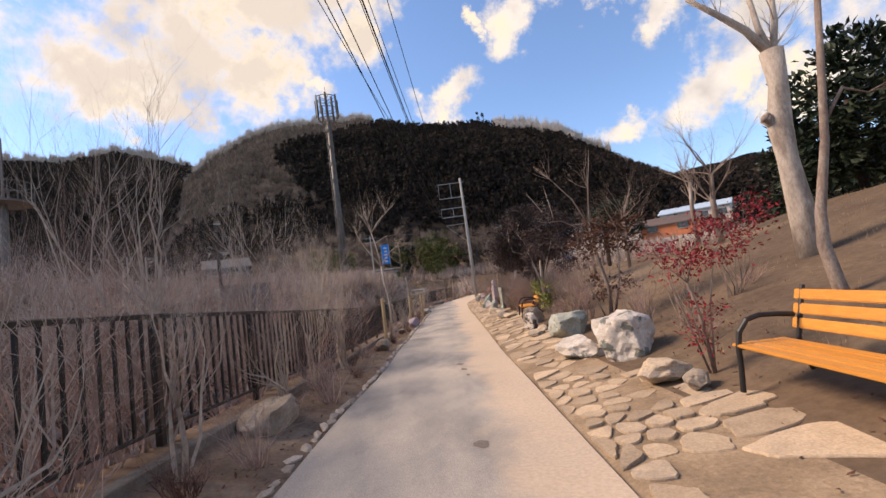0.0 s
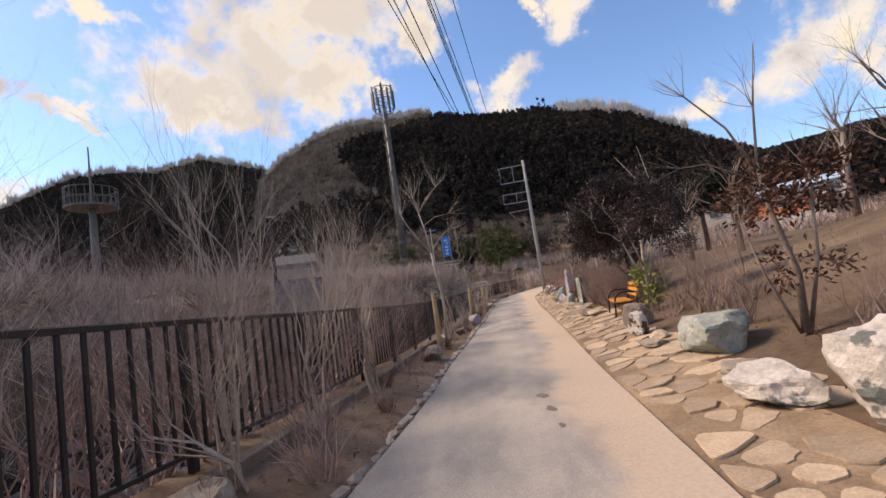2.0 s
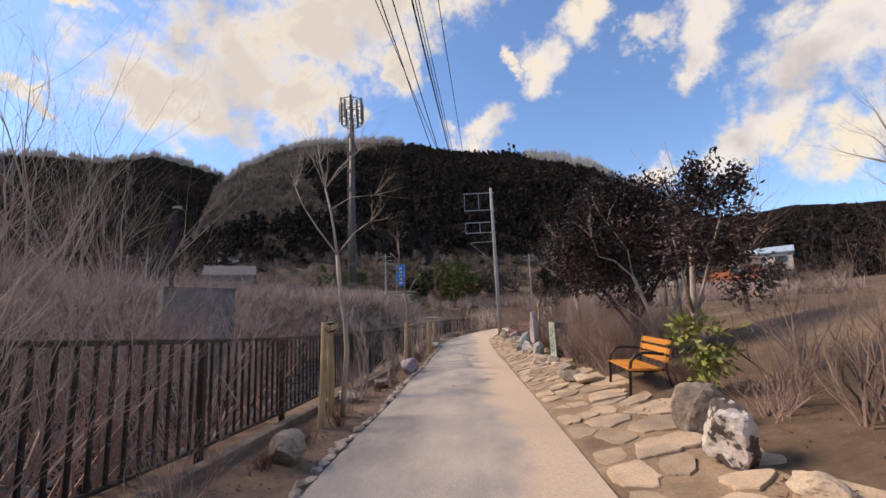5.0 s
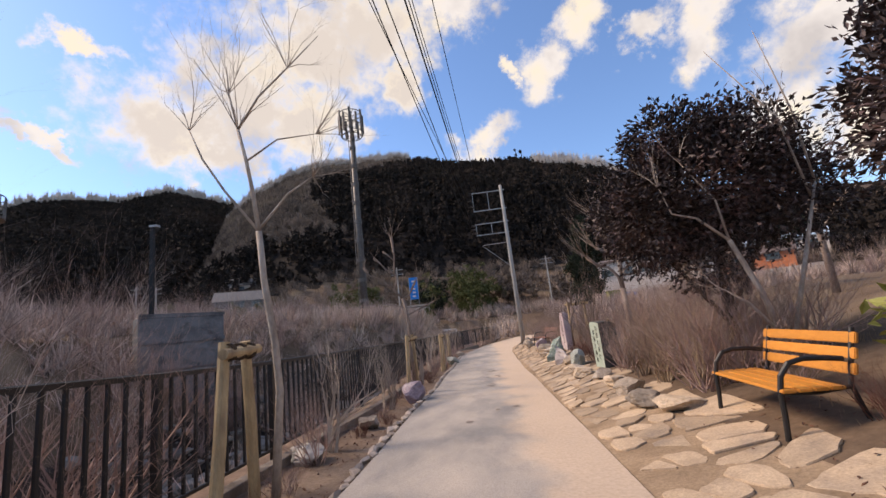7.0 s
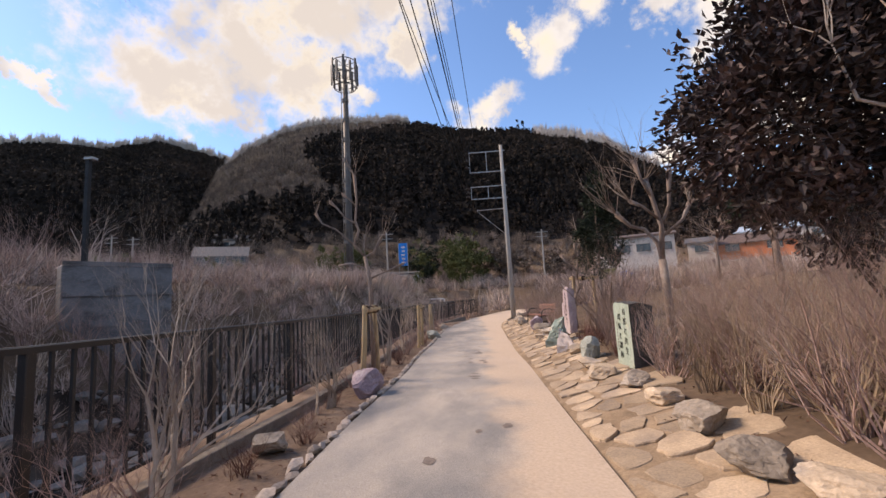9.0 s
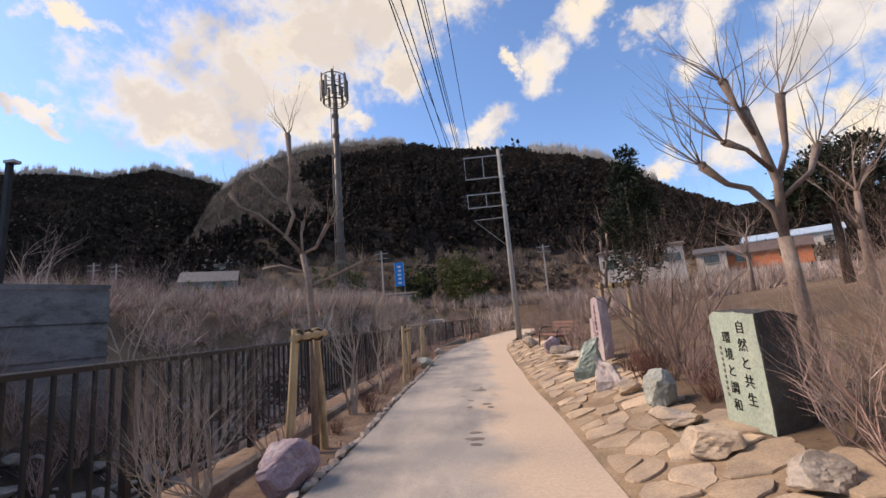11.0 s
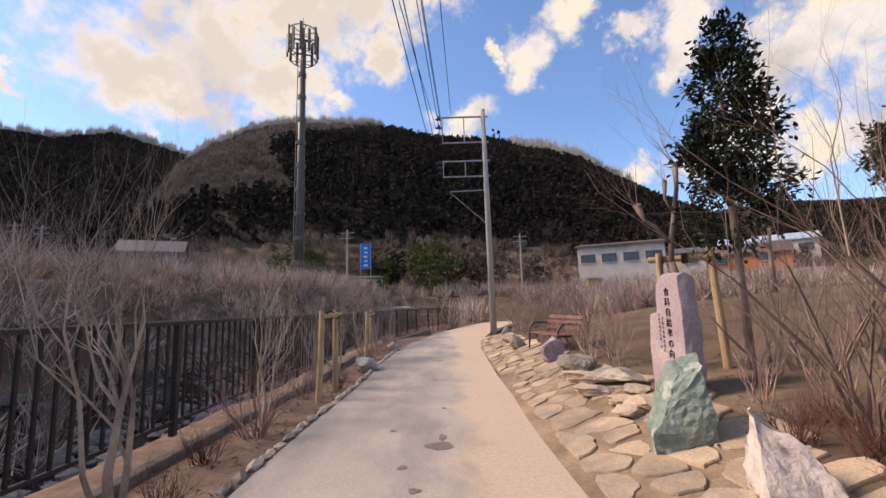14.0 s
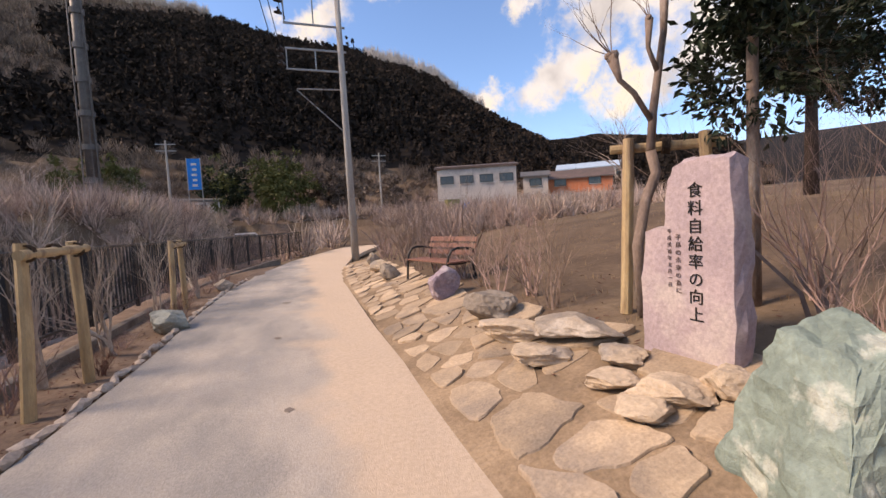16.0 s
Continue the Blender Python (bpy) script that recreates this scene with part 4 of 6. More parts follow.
# ---- poles, wires, tower ----
def build_utility_pole(x, y, z0, label, arms=True):
    t = thing("utility_pole", (x, y, z0), label, "utility pole")
    H = 13.2
    b = Buf()
    b.tube([(0, 0, -.3), (-.04, 0, H * .5), (-.08, 0, H)], [.19, .16, .125], 14)
    put("shaft", b, M["pole"], t, smooth=True)
    for zs, drop in (((12.75, 11.15), 0), ((10.0, 9.05), 0)):
        top, low = zs
        for z in zs:
            f = Buf()
            f.box((-2.6, -.04, z - .04), (.2, .04, z + .04))
            put("crossarm", f, M["steel"], t)
        for px in (-2.55, -1.25):
            f = Buf()
            f.box((px - .03, -.03, low), (px + .03, .03, top))
            put("hanger", f, M["steel"], t)
        for k in range(3):
            zz = top - .15 - k * (top - low) / 3
            f = Buf()
            f.tube([(-2.62, 0, zz), (-2.75, -.05, zz + .03), (-2.95, -.1, zz)], [.05, .09, .05], 8)
            f.tube([(-2.7, -.1, zz), (-2.78, -.5, zz + .02)], [.07, .05], 8)
            put("insulator", f, M["insulator"], t)
    f = Buf()
    f.tube([(-2.2, 0, 8.15), (-.06, 0, 8.2)], [.035, .035], 6)
    put("stay_arm", f, M["steel"], t)
    f = Buf()
    f.tube([(-2.2, 0, 8.1), (-.03, 0, 6.1)], [.028, .028], 6)
    put("brace", f, M["steel"], t)
    return t


def build_wires(front, back):
    specs = [(-2.62, 12.65), (-2.78, 12.4), (-2.95, 12.2), (-2.70, 11.8), (-2.5, 11.3), (-2.0, 12.8), (-2.75, 9.7), (-3.0, 9.6)]
    for i, (dx, z) in enumerate(specs):
        a, c = Vector((front[0] + dx, front[1], front[2] + z)), Vector((back[0] + dx + (.4 if i == 2 else 2.6), back[1], back[2] + z))
        b = Buf()
        pts = []
        for i in range(29):
            t = i / 28
            p = a.lerp(c, t)
            p.z -= 1.1 * 4 * t * (1 - t)
            pts.append(p)
        b.tube(pts, [.016] * 29, 5)
        tagged(put("overhead_wire", b, M["wire"]), "black overhead power cable between utility poles", "cable", "overhead wires")


def build_tower():
    x, y = -16.94, 70.2
    z0 = land(x, y)
    t = thing("phone_mast", (x, y, z0), "tall brown steel phone mast with a ring of antennas", "mast")
    top = 31.6 - z0
    b = Buf()
    b.tube([(0, 0, -.5), (0, 0, top * .5), (0, 0, top)], [.55, .46, .34], 16)
    put("shaft", b, M["tower"], t, smooth=True)
    for k in range(9):
        zz = top * (k + 1) / 9.5
        f = Buf()
        r = .55 - .2 * zz / top
        f.tube([(0, 0, zz - .25), (0, 0, zz + .25)], [r + .12, r + .12], 16)
        put("flange", f, M["tower"], t)
    for dx in (-.62, .62, .2):
        f = Buf()
        f.tube([(dx, -.45, 0), (dx * .75, -.35, top + 1)], [.06, .06], 5)
        put("cable_run", f, M["tower"], t)
    b = Buf()
    b.tube([(0, 0, top), (0, 0, top + 4.9)], [.26, .2], 10)
    put("upper_shaft", b, M["tower"], t)
    f = Buf()
    f.tube([(0, 0, top + 4.8), (0, 0, top + 6.4)], [.05, .03], 6)
    put("lightning_rod", f, M["tower"], t)
    for zz, rr in ((top + .5, 1.55), (top + 2.3, 1.7), (top + 4.3, 1.75)):
        f = Buf()
        f.tube([(rr * math.cos(i * math.pi / 12), rr * math.sin(i * math.pi / 12), zz) for i in range(25)], [.07] * 25, 6, False)
        for i in range(6):
            a = i * math.pi / 3
            f.tube([(0, 0, zz - .3), (rr * math.cos(a), rr * math.sin(a), zz)], [.05, .05], 5)
        put("antenna_ring", f, M["tower"], t)
    for i in range(12):
        a = i * math.pi / 6 + .2
        f = Buf()
        m = pose(1.86 * math.cos(a), 1.86 * math.sin(a), top, 0, 0, math.degrees(a))
        f.box((-.08, -.16, .9), (.1, .16, 4.6 if i % 2 else 3.9), m)
        put("antenna", f, M["tower"], t)


def build_small_poles():
    for x, y, h, label in ((12.6, 88.2, 9.5, "distant grey utility pole"), (-60.0, 78.5, 8.0, "distant grey utility pole"), (-57.5, 80, 8.0, "distant grey utility pole"), (-14.5, 84, 9, "distant grey utility pole")):
        z = land(x, y)
        t = thing("utility_pole", (x, y, z), label, "utility pole", "distant utility poles")
        b = Buf()
        b.tube([(0, 0, -.3), (0, 0, h)], [.17, .11], 8)
        put("shaft", b, M["pole"], t)
        for k in (0, .8):
            f = Buf()
            f.box((-1.1, -.05, h - .5 - k), (1.1, .05, h - .4 - k))
            put("crossarm", f, M["steel"], t)
            for dx in (-1, -.5, .5, 1):
                f = Buf()
                f.tube([(dx, 0, h - .4 - k), (dx, 0, h - .12 - k)], [.07, .05], 6)
                put("insulator", f, M["insulator"], t)
    x, y = -45.6, 43.0
    z = land(x, y)
    t = thing("signal_mast", (x, y, z), "brown steel mast with a railed round platform", "mast")
    b = Buf()
    b.tube([(0, 0, -.3), (0, 0, 16 - z)], [.42, .34], 10)
    put("shaft", b, M["tower"], t)
    b = Buf()
    b.tube([(0, 0, 15.7 - z), (0, 0, 15.9 - z)], [2.5, 2.5], 20)
    put("platform", b, M["tower"], t)
    b = Buf()
    for zz in (16.8, 17.9):
        b.tube([(2.45 * math.cos(i * math.pi / 10), 2.45 * math.sin(i * math.pi / 10), zz - z) for i in range(21)], [.05] * 21, 4, False)
    for i in range(20):
        a = i * math.pi / 10
        b.tube([(2.45 * math.cos(a), 2.45 * math.sin(a), 15.9 - z), (2.45 * math.cos(a), 2.45 * math.sin(a), 17.9 - z)], [.05, .05], 4)
    put("railing", b, M["tower"], t)
    b = Buf()
    b.tube([(0, 0, 16 - z), (0, 0, 23 - z)], [.14, .07], 6)
    put("rod", b, M["tower"], t)
    x, y = -16.1, 29.6
    z = land(x, y)
    t = thing("lamp_post", (x, y, z), "dark square lamp post on the far bank", "lamp post")
    put("shaft", box_buf((-.08, -.08, -.2), (.08, .08, 7.7 - z)), M["dark"], t)
    put("lamp_head", box_buf((-.1, -.14, 7.7 - z), (.3, .14, 7.8 - z)), M["steel"], t)


# ---- buildings ----
def gable(L, W, z0, z1, over=.4):
    b = Buf()
    b.v = [(-L / 2 - over, -W / 2 - over, z0), (L / 2 + over, -W / 2 - over, z0), (L / 2 + over, 0, z1), (-L / 2 - over, 0, z1), (-L / 2 - over, W / 2 + over, z0), (L / 2 + over, W / 2 + over, z0)]
    b.v += [(x, y, z - .18) for x, y, z in b.v[:6]]
    b.f = [(0, 1, 2, 3), (3, 2, 5, 4), (7, 6, 9, 8), (8, 9, 10, 11), (0, 6, 7, 1), (5, 11, 10, 4), (1, 7, 8, 2), (2, 8, 11, 5), (3, 9, 6, 0), (4, 10, 9, 3)]
    return b


def build_house(x, y, rz, L, W, h, roof_h, wall, roof, label, windows=3, z=None, doors=False, flat=False, name="house"):
    z0 = land(x, y) if z is None else z
    t = thing(name, (x, y, z0), label, "building", rz=radians(rz))
    put("wall", box_buf((-L / 2, -W / 2, -2.5), (L / 2, W / 2, h)), M[wall], t)
    if flat:
        b = box_buf((-L / 2 - .35, -W / 2 - .35, h), (L / 2 + .35, W / 2 + .35, h + .28))
        b.v = [(vx, vy, vz + (vy + W / 2) * roof_h / W) for vx, vy, vz in b.v]
        put("roof", b, M[roof], t)
    else:
        g = Buf()
        g.v = [(-L / 2, -W / 2, h), (-L / 2, W / 2, h), (-L / 2, 0, h + roof_h), (L / 2, -W / 2, h), (L / 2, W / 2, h), (L / 2, 0, h + roof_h)]
        g2 = Buf()
        g2.v, g2.f = g.v[3:], [(0, 1, 2)]
        g.v, g.f = g.v[:3], [(0, 2, 1)]
        put("gable_end", g, M[wall], t)
        put("gable_end", g2, M[wall], t)
        put("roof", gable(L, W, h - .05, h + roof_h), M[roof], t)
    for i in range(windows):
        cx = -L / 2 + L * (i + .5) / windows
        w = new("window")
        w.parent, w.empty_display_size = t, .1
        wz = h * .5
        ww = min(.9, L / windows * .36)
        put("window_frame", box_buf((cx - ww - .08, -W / 2 - .06, wz - .1), (cx + ww + .08, -W / 2 + .02, wz + 1.08)), M["dark"], w)
        put("pane", box_buf((cx - ww, -W / 2 - .09, wz), (cx - .03, -W / 2 - .062, wz + .98)), M["glass"], w)
        put("pane", box_buf((cx + .03, -W / 2 - .09, wz), (cx + ww, -W / 2 - .062, wz + .98)), M["glass"], w)
        put("sill", box_buf((cx - ww - .1, -W / 2 - .16, wz - .16), (cx + ww + .1, -W / 2 - .0, wz - .102)), M["white"], w)
    return t


def pile_buf(w, d, h):
    """A draped, sagging cover over a heap."""
    b = Buf()
    n = 14
    for j in range(n + 1):
        for i in range(n + 1):
            u, v = i / n * 2 - 1, j / n * 2 - 1
            k = max(0, 1 - max(abs(u), abs(v)) ** 4)
            b.v.append((u * w / 2, v * d / 2, h * k * (.8 + .25 * noise.noise(Vector((u * 2, v * 2, 4)))) - .15))
    for j in range(n):
        for i in range(n):
            a = j * (n + 1) + i
            b.f.append((a, a + 1, a + n + 2, a + n + 1))
    return b


def build_buildings():
    build_house(26.2, 82.5, -24, 11.4, 6, 4.3, .9, "cream", "roof_brown", "cream prefab building with a low-pitched brown roof", 4, z=4.3, flat=True, name="prefab_building")
    build_house(46.5, 85.5, -36, 11, 6, 2.4, 1.6, "orange", "roof_brown", "low house with bright orange walls", 2, z=4.9)
    build_house(60, 98, -38, 14, 8, 4.0, 1.4, "cream", "roof_blue", "long building with a pale blue metal roof", 4, z=6.6, name="shed")
    build_house(38.5, 86, -30, 4, 4, 3.2, .9, "cream", "roof", "small pale outbuilding with grey roof", 1, z=4.6, name="outbuilding")
    build_house(-44, 84, 26, 8, 6, 2.4, 2.0, "wall_grey", "roof", "grey tiled house across the river", 3, z=7.6)
    build_house(-58, 112, 26, 9, 7, 3.0, 2.0, "cream", "roof", "distant house with a grey tiled roof", 2, z=14.2)
    build_house(-13.4, 92.3, 8, 6.0, 4, 3.0, .5, "white", "roof", "small white hut with a flat roof", 1, z=2.6, flat=True, name="hut")
    # low white garden wall below the orange house
    t = thing("garden_wall", (43, 79, land(43, 79)), "low white block wall with dark posts", "wall", rz=radians(-36))
    put("wall", box_buf((-8, -.1, -1.5), (8, .1, 1.3)), M["cream"], t)
    for i in range(9):
        put("post", box_buf((-8 + i * 2 - .1, -.2, -1), (-8 + i * 2 + .1, -.102, 1.5)), M["dark"], t)
    # blue banner sign
    x, y = -12.1, 86.2
    z = land(x, y)
    t = thing("banner_sign", (x, y, z), "tall blue banner with white lettering on two posts", "sign")
    for dx in (-.8, .8):
        b = Buf()
        b.tube([(dx, 0, -.3), (dx, 0, 11.0 - z)], [.07, .06], 6)
        put("post", b, M["steel"], t)
    put("panel", box_buf((-.75, -.04, 6.9 - z), (.75, .04, 10.9 - z)), M["blue"], t)
    for i in range(5):
        put("lettering", box_buf((-.3 + (i % 2) * .1, -.05, 7.3 + i * .68 - z), (.32, -.042, 7.6 + i * .68 - z)), M["white"], t)
    # grey retaining wall across the river
    for x, y, rz, L, top, low in ((-14.55, 29.6, 57, 3.7, 3.0, -1.5),):
        t = thing("retaining_wall", (x, y, low), "weathered grey concrete retaining wall on the far bank", "wall", rz=radians(rz))
        put("wall", bevelled((-L / 2, -.4, 0), (L / 2, .4, top - low), .05, 1), M["wall_grey"], t)
        for k in range(4):
            put("ledge", box_buf((-L / 2, -.47, .9 + k * 1.2), (L / 2, -.402, 1.05 + k * 1.2)), M["wall_grey"], t)
    # covered pile and crate before the prefab building
    x, y = 22.4, 77.0
    t = thing("tarpaulin_pile", (x, y, land(x, y)), "low pile covered with a bright blue tarpaulin", "tarpaulin")
    put("cover", pile_buf(3.0, 2.0, 1.9), M["blue"], t)
    x, y = 20.2, 77.4
    t = thing("storage_crate", (x, y, land(x, y)), "olive green storage crate with a lid", "crate")
    put("body", bevelled((-.9, -.7, -.2), (.9, .7, 2.0), .06, 2), M["leaf_yellow"], t)
    put("lid", bevelled((-.95, -.75, 2.0), (.95, .75, 2.15), .04, 2), M["leaf_yellow"], t)
    # bridge rail and van
    x, y = -3.5, 79.5
    t = thing("guard_rail", (x, y, land(x, y)), "white guard rail beside the far road", "guard rail")
    for zz in (.55, .95):
        put("rail", box_buf((-9, -.05, zz), (7, .05, zz + .13)), M["white"], t)
    for i in range(9):
        put("post", box_buf((-9 + i * 2 - .06, -.03, -.6), (-9 + i * 2 + .06, .06, 1.1)), M["white"], t)
    build_van(-6.0, 82.5)


def build_van(x, y):
    t = thing("van", (x, y, land(x, y) + .1), "small white parked van", "van")
    b = bevelled((-1.7, -.75, .35), (1.7, .75, 1.15), .12, 3)
    put("body", b, M["white"], t, smooth=False)
    b = bevelled((-1.5, -.7, 1.05), (1.15, .7, 1.9), .18, 3)
    put("cabin", b, M["white"], t)
    for a, c in ((-1.35, -.5), (-.4, .35), (.45, 1.0)):
        put("window", box_buf((a, -.725, 1.25), (c, -.69, 1.7)), M["glass"], t)
    for wx in (-1.05, 1.05):
        for wy in (-.7, .7):
            f = Buf()
            f.tube([(wx, wy - .09, .3), (wx, wy + .09, .3)], [.3, .3], 16)
            put("wheel", f, M["dark"], t)
    for wy in (-.5, .5):
        put("headlight", box_buf((1.69, wy - .15, .75), (1.73, wy + .15, .92)), M["glass"], t)


# ---- river and far vegetation ----
def build_river():
    b = Buf()
    for j in range(30):
        y = -30 + j * 4
        for x in (-12.5, -9, -5.5):
            b.v.append((x + path_shift(y), y, path_z(y) - 2.82))
    for j in range(29):
        for i in range(2):
            b.f.append((j * 3 + i, j * 3 + i + 1, j * 3 + i + 4, j * 3 + i + 3))
    tagged(put("river", b, M["water"]), "shallow dark river between stony banks", "water", kind="structure")
    rnd = random.Random(31)
    kinds = [stone_mesh("river_stones", (1, .8, .55), M["river_rock"], 60 + i, .3, 1) for i in range(5)]
    b = Buf()
    for _ in range(1500):
        y = rnd.uniform(0, 60)
        x = -rnd.choice((rnd.uniform(5, 14), rnd.uniform(9, 13.5)))
        s = rnd.choice((.2, .3, .4, .7)) * rnd.uniform(.6, 1.4)
        me = kinds[rnd.randrange(5)]
        m = pose(x + path_shift(y), y, max(land(x + path_shift(y), y), path_z(y) - 2.95) - .03, 0, 0, rnd.uniform(0, 360)) @ Matrix.Diagonal((s, s, s, 1))
        base = len(b.v)
        b.v += [tuple(m @ v.co) for v in me.vertices]
        b.f += [tuple(base + i for i in p.vertices) for p in me.polygons]
    tagged(put("river_stones", b, M["river_rock"]), "pale rounded stones in the river bed", "stones", kind="stuff")


def tuft(b, x, y, z, h, n, w, rnd, spread=.5):
    for _ in range(n):
        a, r = rnd.uniform(0, 6.28), rnd.uniform(0, spread)
        p = Vector((x + r * math.cos(a) * .5, y + r * math.sin(a) * .5, z - .05))
        k = h * rnd.uniform(.45, 1.1)
        b.blade(p, p + Vector((math.cos(a) * r * .8 + rnd.gauss(0, .1), math.sin(a) * r * .8 + rnd.gauss(0, .1), 1)) * k, w * rnd.uniform(.6, 1.4))


def build_brush():
    rnd = random.Random(77)
    b = Buf()

    def bush(x, y, z, h, r, n, w):
        for _ in range(n):
            a, k = rnd.uniform(0, 6.28), rnd.random() ** .6
            tip = Vector((x + r * k * math.cos(a), y + r * k * math.sin(a), z + h * (.35 + .65 * math.sqrt(1.02 - k * k)) * rnd.uniform(.7, 1.12)))
            p = Vector((x, y, z)).lerp(tip, rnd.uniform(.0, .55)) + Vector((rnd.gauss(0, .12), rnd.gauss(0, .12), 0)) * r
            b.blade(p, tip, w * rnd.uniform(.6, 1.4))

    for _ in range(3300):
        y = rnd.uniform(-6, 78)
        x = -3.9 - abs(rnd.gauss(0, 1)) * 18 + path_shift(y)
        d = left_edge(y) - x
        if d < 10.5 and rnd.random() < .96:
            continue
        if noise.noise(Vector((x * .16, y * .16, 7))) < (-.12 if d < 22 else -.05):
            continue
        h = rnd.choice((.6, .9, 1.3, 2.0)) * rnd.uniform(.75, 1.25) * (1.35 if d > 26 else 1)
        bush(x, y, land(x, y) - .05, h, h * rnd.uniform(.6, 1.0), 60, .020 + d * .0014)
    tagged(put("dry_brush", b, M["brush"]), "dense dry brown brush on the far river bank", "brush", kind="stuff")
    b = Buf()
    for _ in range(1700):
        x, y = rnd.uniform(-30, 40), rnd.uniform(50, 100)
        if -2 + path_shift(min(y, 60)) < x < 4 + path_shift(min(y, 60)) and y < 84:
            continue
        h = rnd.uniform(.8, 2.8)
        bush(x, y, land(x, y) - .05, h, h * rnd.uniform(.5, .8), 44, .085)
    tagged(put("dry_thicket", b, M["brush"]), "distant brown thicket below the hill", "brush", kind="stuff")
    b = Buf()
    for _ in range(7000):
        y = rnd.uniform(-4, 55)
        x = 3.0 + abs(rnd.gauss(0, 1)) * 7
        tuft(b, x, y, land(x, y), rnd.uniform(.05, .14), 6, .012 + (x - 2) * .001, rnd, .3)
    tagged(put("dry_grass", b, M["grass"]), "short dry tan lawn grass", "grass", kind="stuff")
    # fallen leaves and pebbles on the beds
    b = Buf()
    for _ in range(4200):
        y = rnd.uniform(-3, 40)
        x = rnd.choice((rnd.uniform(-2.6, -1.66), rnd.uniform(2.0, 4.2))) + path_shift(y)
        p = Vector((x, y, land(x, y) + .012))
        b.leaf(p, (rnd.gauss(0, 1), rnd.gauss(0, 1), rnd.uniform(0, .4)), (rnd.gauss(0, 1), rnd.gauss(0, 1), .1), rnd.uniform(.03, .075), .03)
    tagged(put("leaf_litter", b, M["leaf_brown"]), "brown fallen leaves scattered over the soil", "leaf litter", kind="stuff")


def build_forest():
    rnd = random.Random(5)
    con, dec, ridge = Buf(), Buf(), Buf()

    def conifer(x, y, z, h, r):
        near = interp(math.hypot(x, y), [100, 190], [.5, 1])
        h, r = h * near, r * near
        for _ in range(30):
            k = rnd.random() ** .8
            a = rnd.uniform(0, 6.28)
            q = r * (1 - .72 * k) * rnd.uniform(.35, 1.1)
            p = Vector((x + q * .35 * math.cos(a), y + q * .35 * math.sin(a), z + h * (k * .82 + .12)))
            con.blade(p, (x + q * math.cos(a), y + q * math.sin(a), z + h * (k * .82 + rnd.uniform(-.02, .2))), r * rnd.uniform(.5, .9))

    def bare(b, x, y, z, h, n, w, sp):
        for _ in range(n):
            a = rnd.uniform(0, 6.28)
            k = rnd.uniform(.3, 1)
            tip = Vector((x + math.cos(a) * sp * k, y + math.sin(a) * sp * k, z + h * (.42 + .58 * math.sqrt(max(0, 1.02 - k * k))) * rnd.uniform(.8, 1.05)))
            p = Vector((x, y, z + h * .3)).lerp(tip, rnd.uniform(.1, .6)) + Vector((rnd.gauss(0, .3), rnd.gauss(0, .3), 0))
            b.blade(p, tip, w)

    made = 0
    while made < 30000:
        az = rnd.uniform(-64, 50)
        r = math.sqrt(rnd.uniform(.04, 1)) * 475
        x, y = r * math.sin(radians(az)), 8 + r * math.cos(radians(az))
        z, which = hills(x, y)
        if z < -100 or r < 96:
            continue
        R = MAIN_R if which == 0 else FAR_R
        if r > R + 6:
            continue
        if which == 1 and r < 300 and -26 < az < 28:
            continue
        s = (r - 92) / (R - 92)
        made += 1
        patch = noise.noise(Vector((x * .012, y * .012, 2)))
        brown = which == 0 and az < -13 - 7 * (1 - s) + 11 * patch and s > .16 + .16 * patch
        brown = brown or (which == 0 and s < .045 + .06 * patch)
        brown = brown or (which == 0 and az > 12 and s > .72 and patch > -.2)
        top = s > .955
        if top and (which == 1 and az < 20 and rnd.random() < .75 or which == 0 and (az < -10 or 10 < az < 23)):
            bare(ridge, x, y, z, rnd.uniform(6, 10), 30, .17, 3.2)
        elif brown:
            k = min(1, r / 320)
            bare(dec, x, y, z - 1, rnd.uniform(5, 9.5) * max(.55, k), int(34 + 60 * (1 - k)), .66 * k * k + .04, 3.2 * max(.6, k))
        else:
            conifer(x, y, z - 1, rnd.uniform(6, 10.5) * (1.1 if which else 1), rnd.uniform(2.0, 3.6) * (1.05 if which else 1))
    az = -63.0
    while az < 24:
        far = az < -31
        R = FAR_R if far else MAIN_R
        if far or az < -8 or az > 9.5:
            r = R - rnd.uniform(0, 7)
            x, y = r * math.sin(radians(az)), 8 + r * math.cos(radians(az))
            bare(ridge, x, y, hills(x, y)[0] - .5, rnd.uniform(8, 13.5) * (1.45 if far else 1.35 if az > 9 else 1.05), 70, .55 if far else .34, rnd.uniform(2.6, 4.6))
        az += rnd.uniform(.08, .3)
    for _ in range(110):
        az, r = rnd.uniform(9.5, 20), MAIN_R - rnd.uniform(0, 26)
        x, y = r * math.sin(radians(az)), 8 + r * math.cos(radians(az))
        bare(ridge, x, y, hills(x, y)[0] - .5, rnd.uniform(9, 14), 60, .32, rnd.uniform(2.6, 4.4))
    for az in (7.3, 8.0):
        r = MAIN_R - 2
        x, y = r * math.sin(radians(az)), 8 + r * math.cos(radians(az))
        conifer(x, y, hills(x, y)[0], 15, 3.4)
    tagged(put("conifer_forest", con, M["conifer"]), "conifer forest covering the hills, with shade in its dark colour", "forest", kind="stuff")
    tagged(put("bare_forest", dec, M["forest_brown"]), "brown leafless woodland on the hill's shoulder", "forest", kind="stuff")
    tagged(put("ridge_trees", ridge, M["forest_hazed"]), "bare trees along the ridge, paled with haze and sky", "forest", kind="stuff")
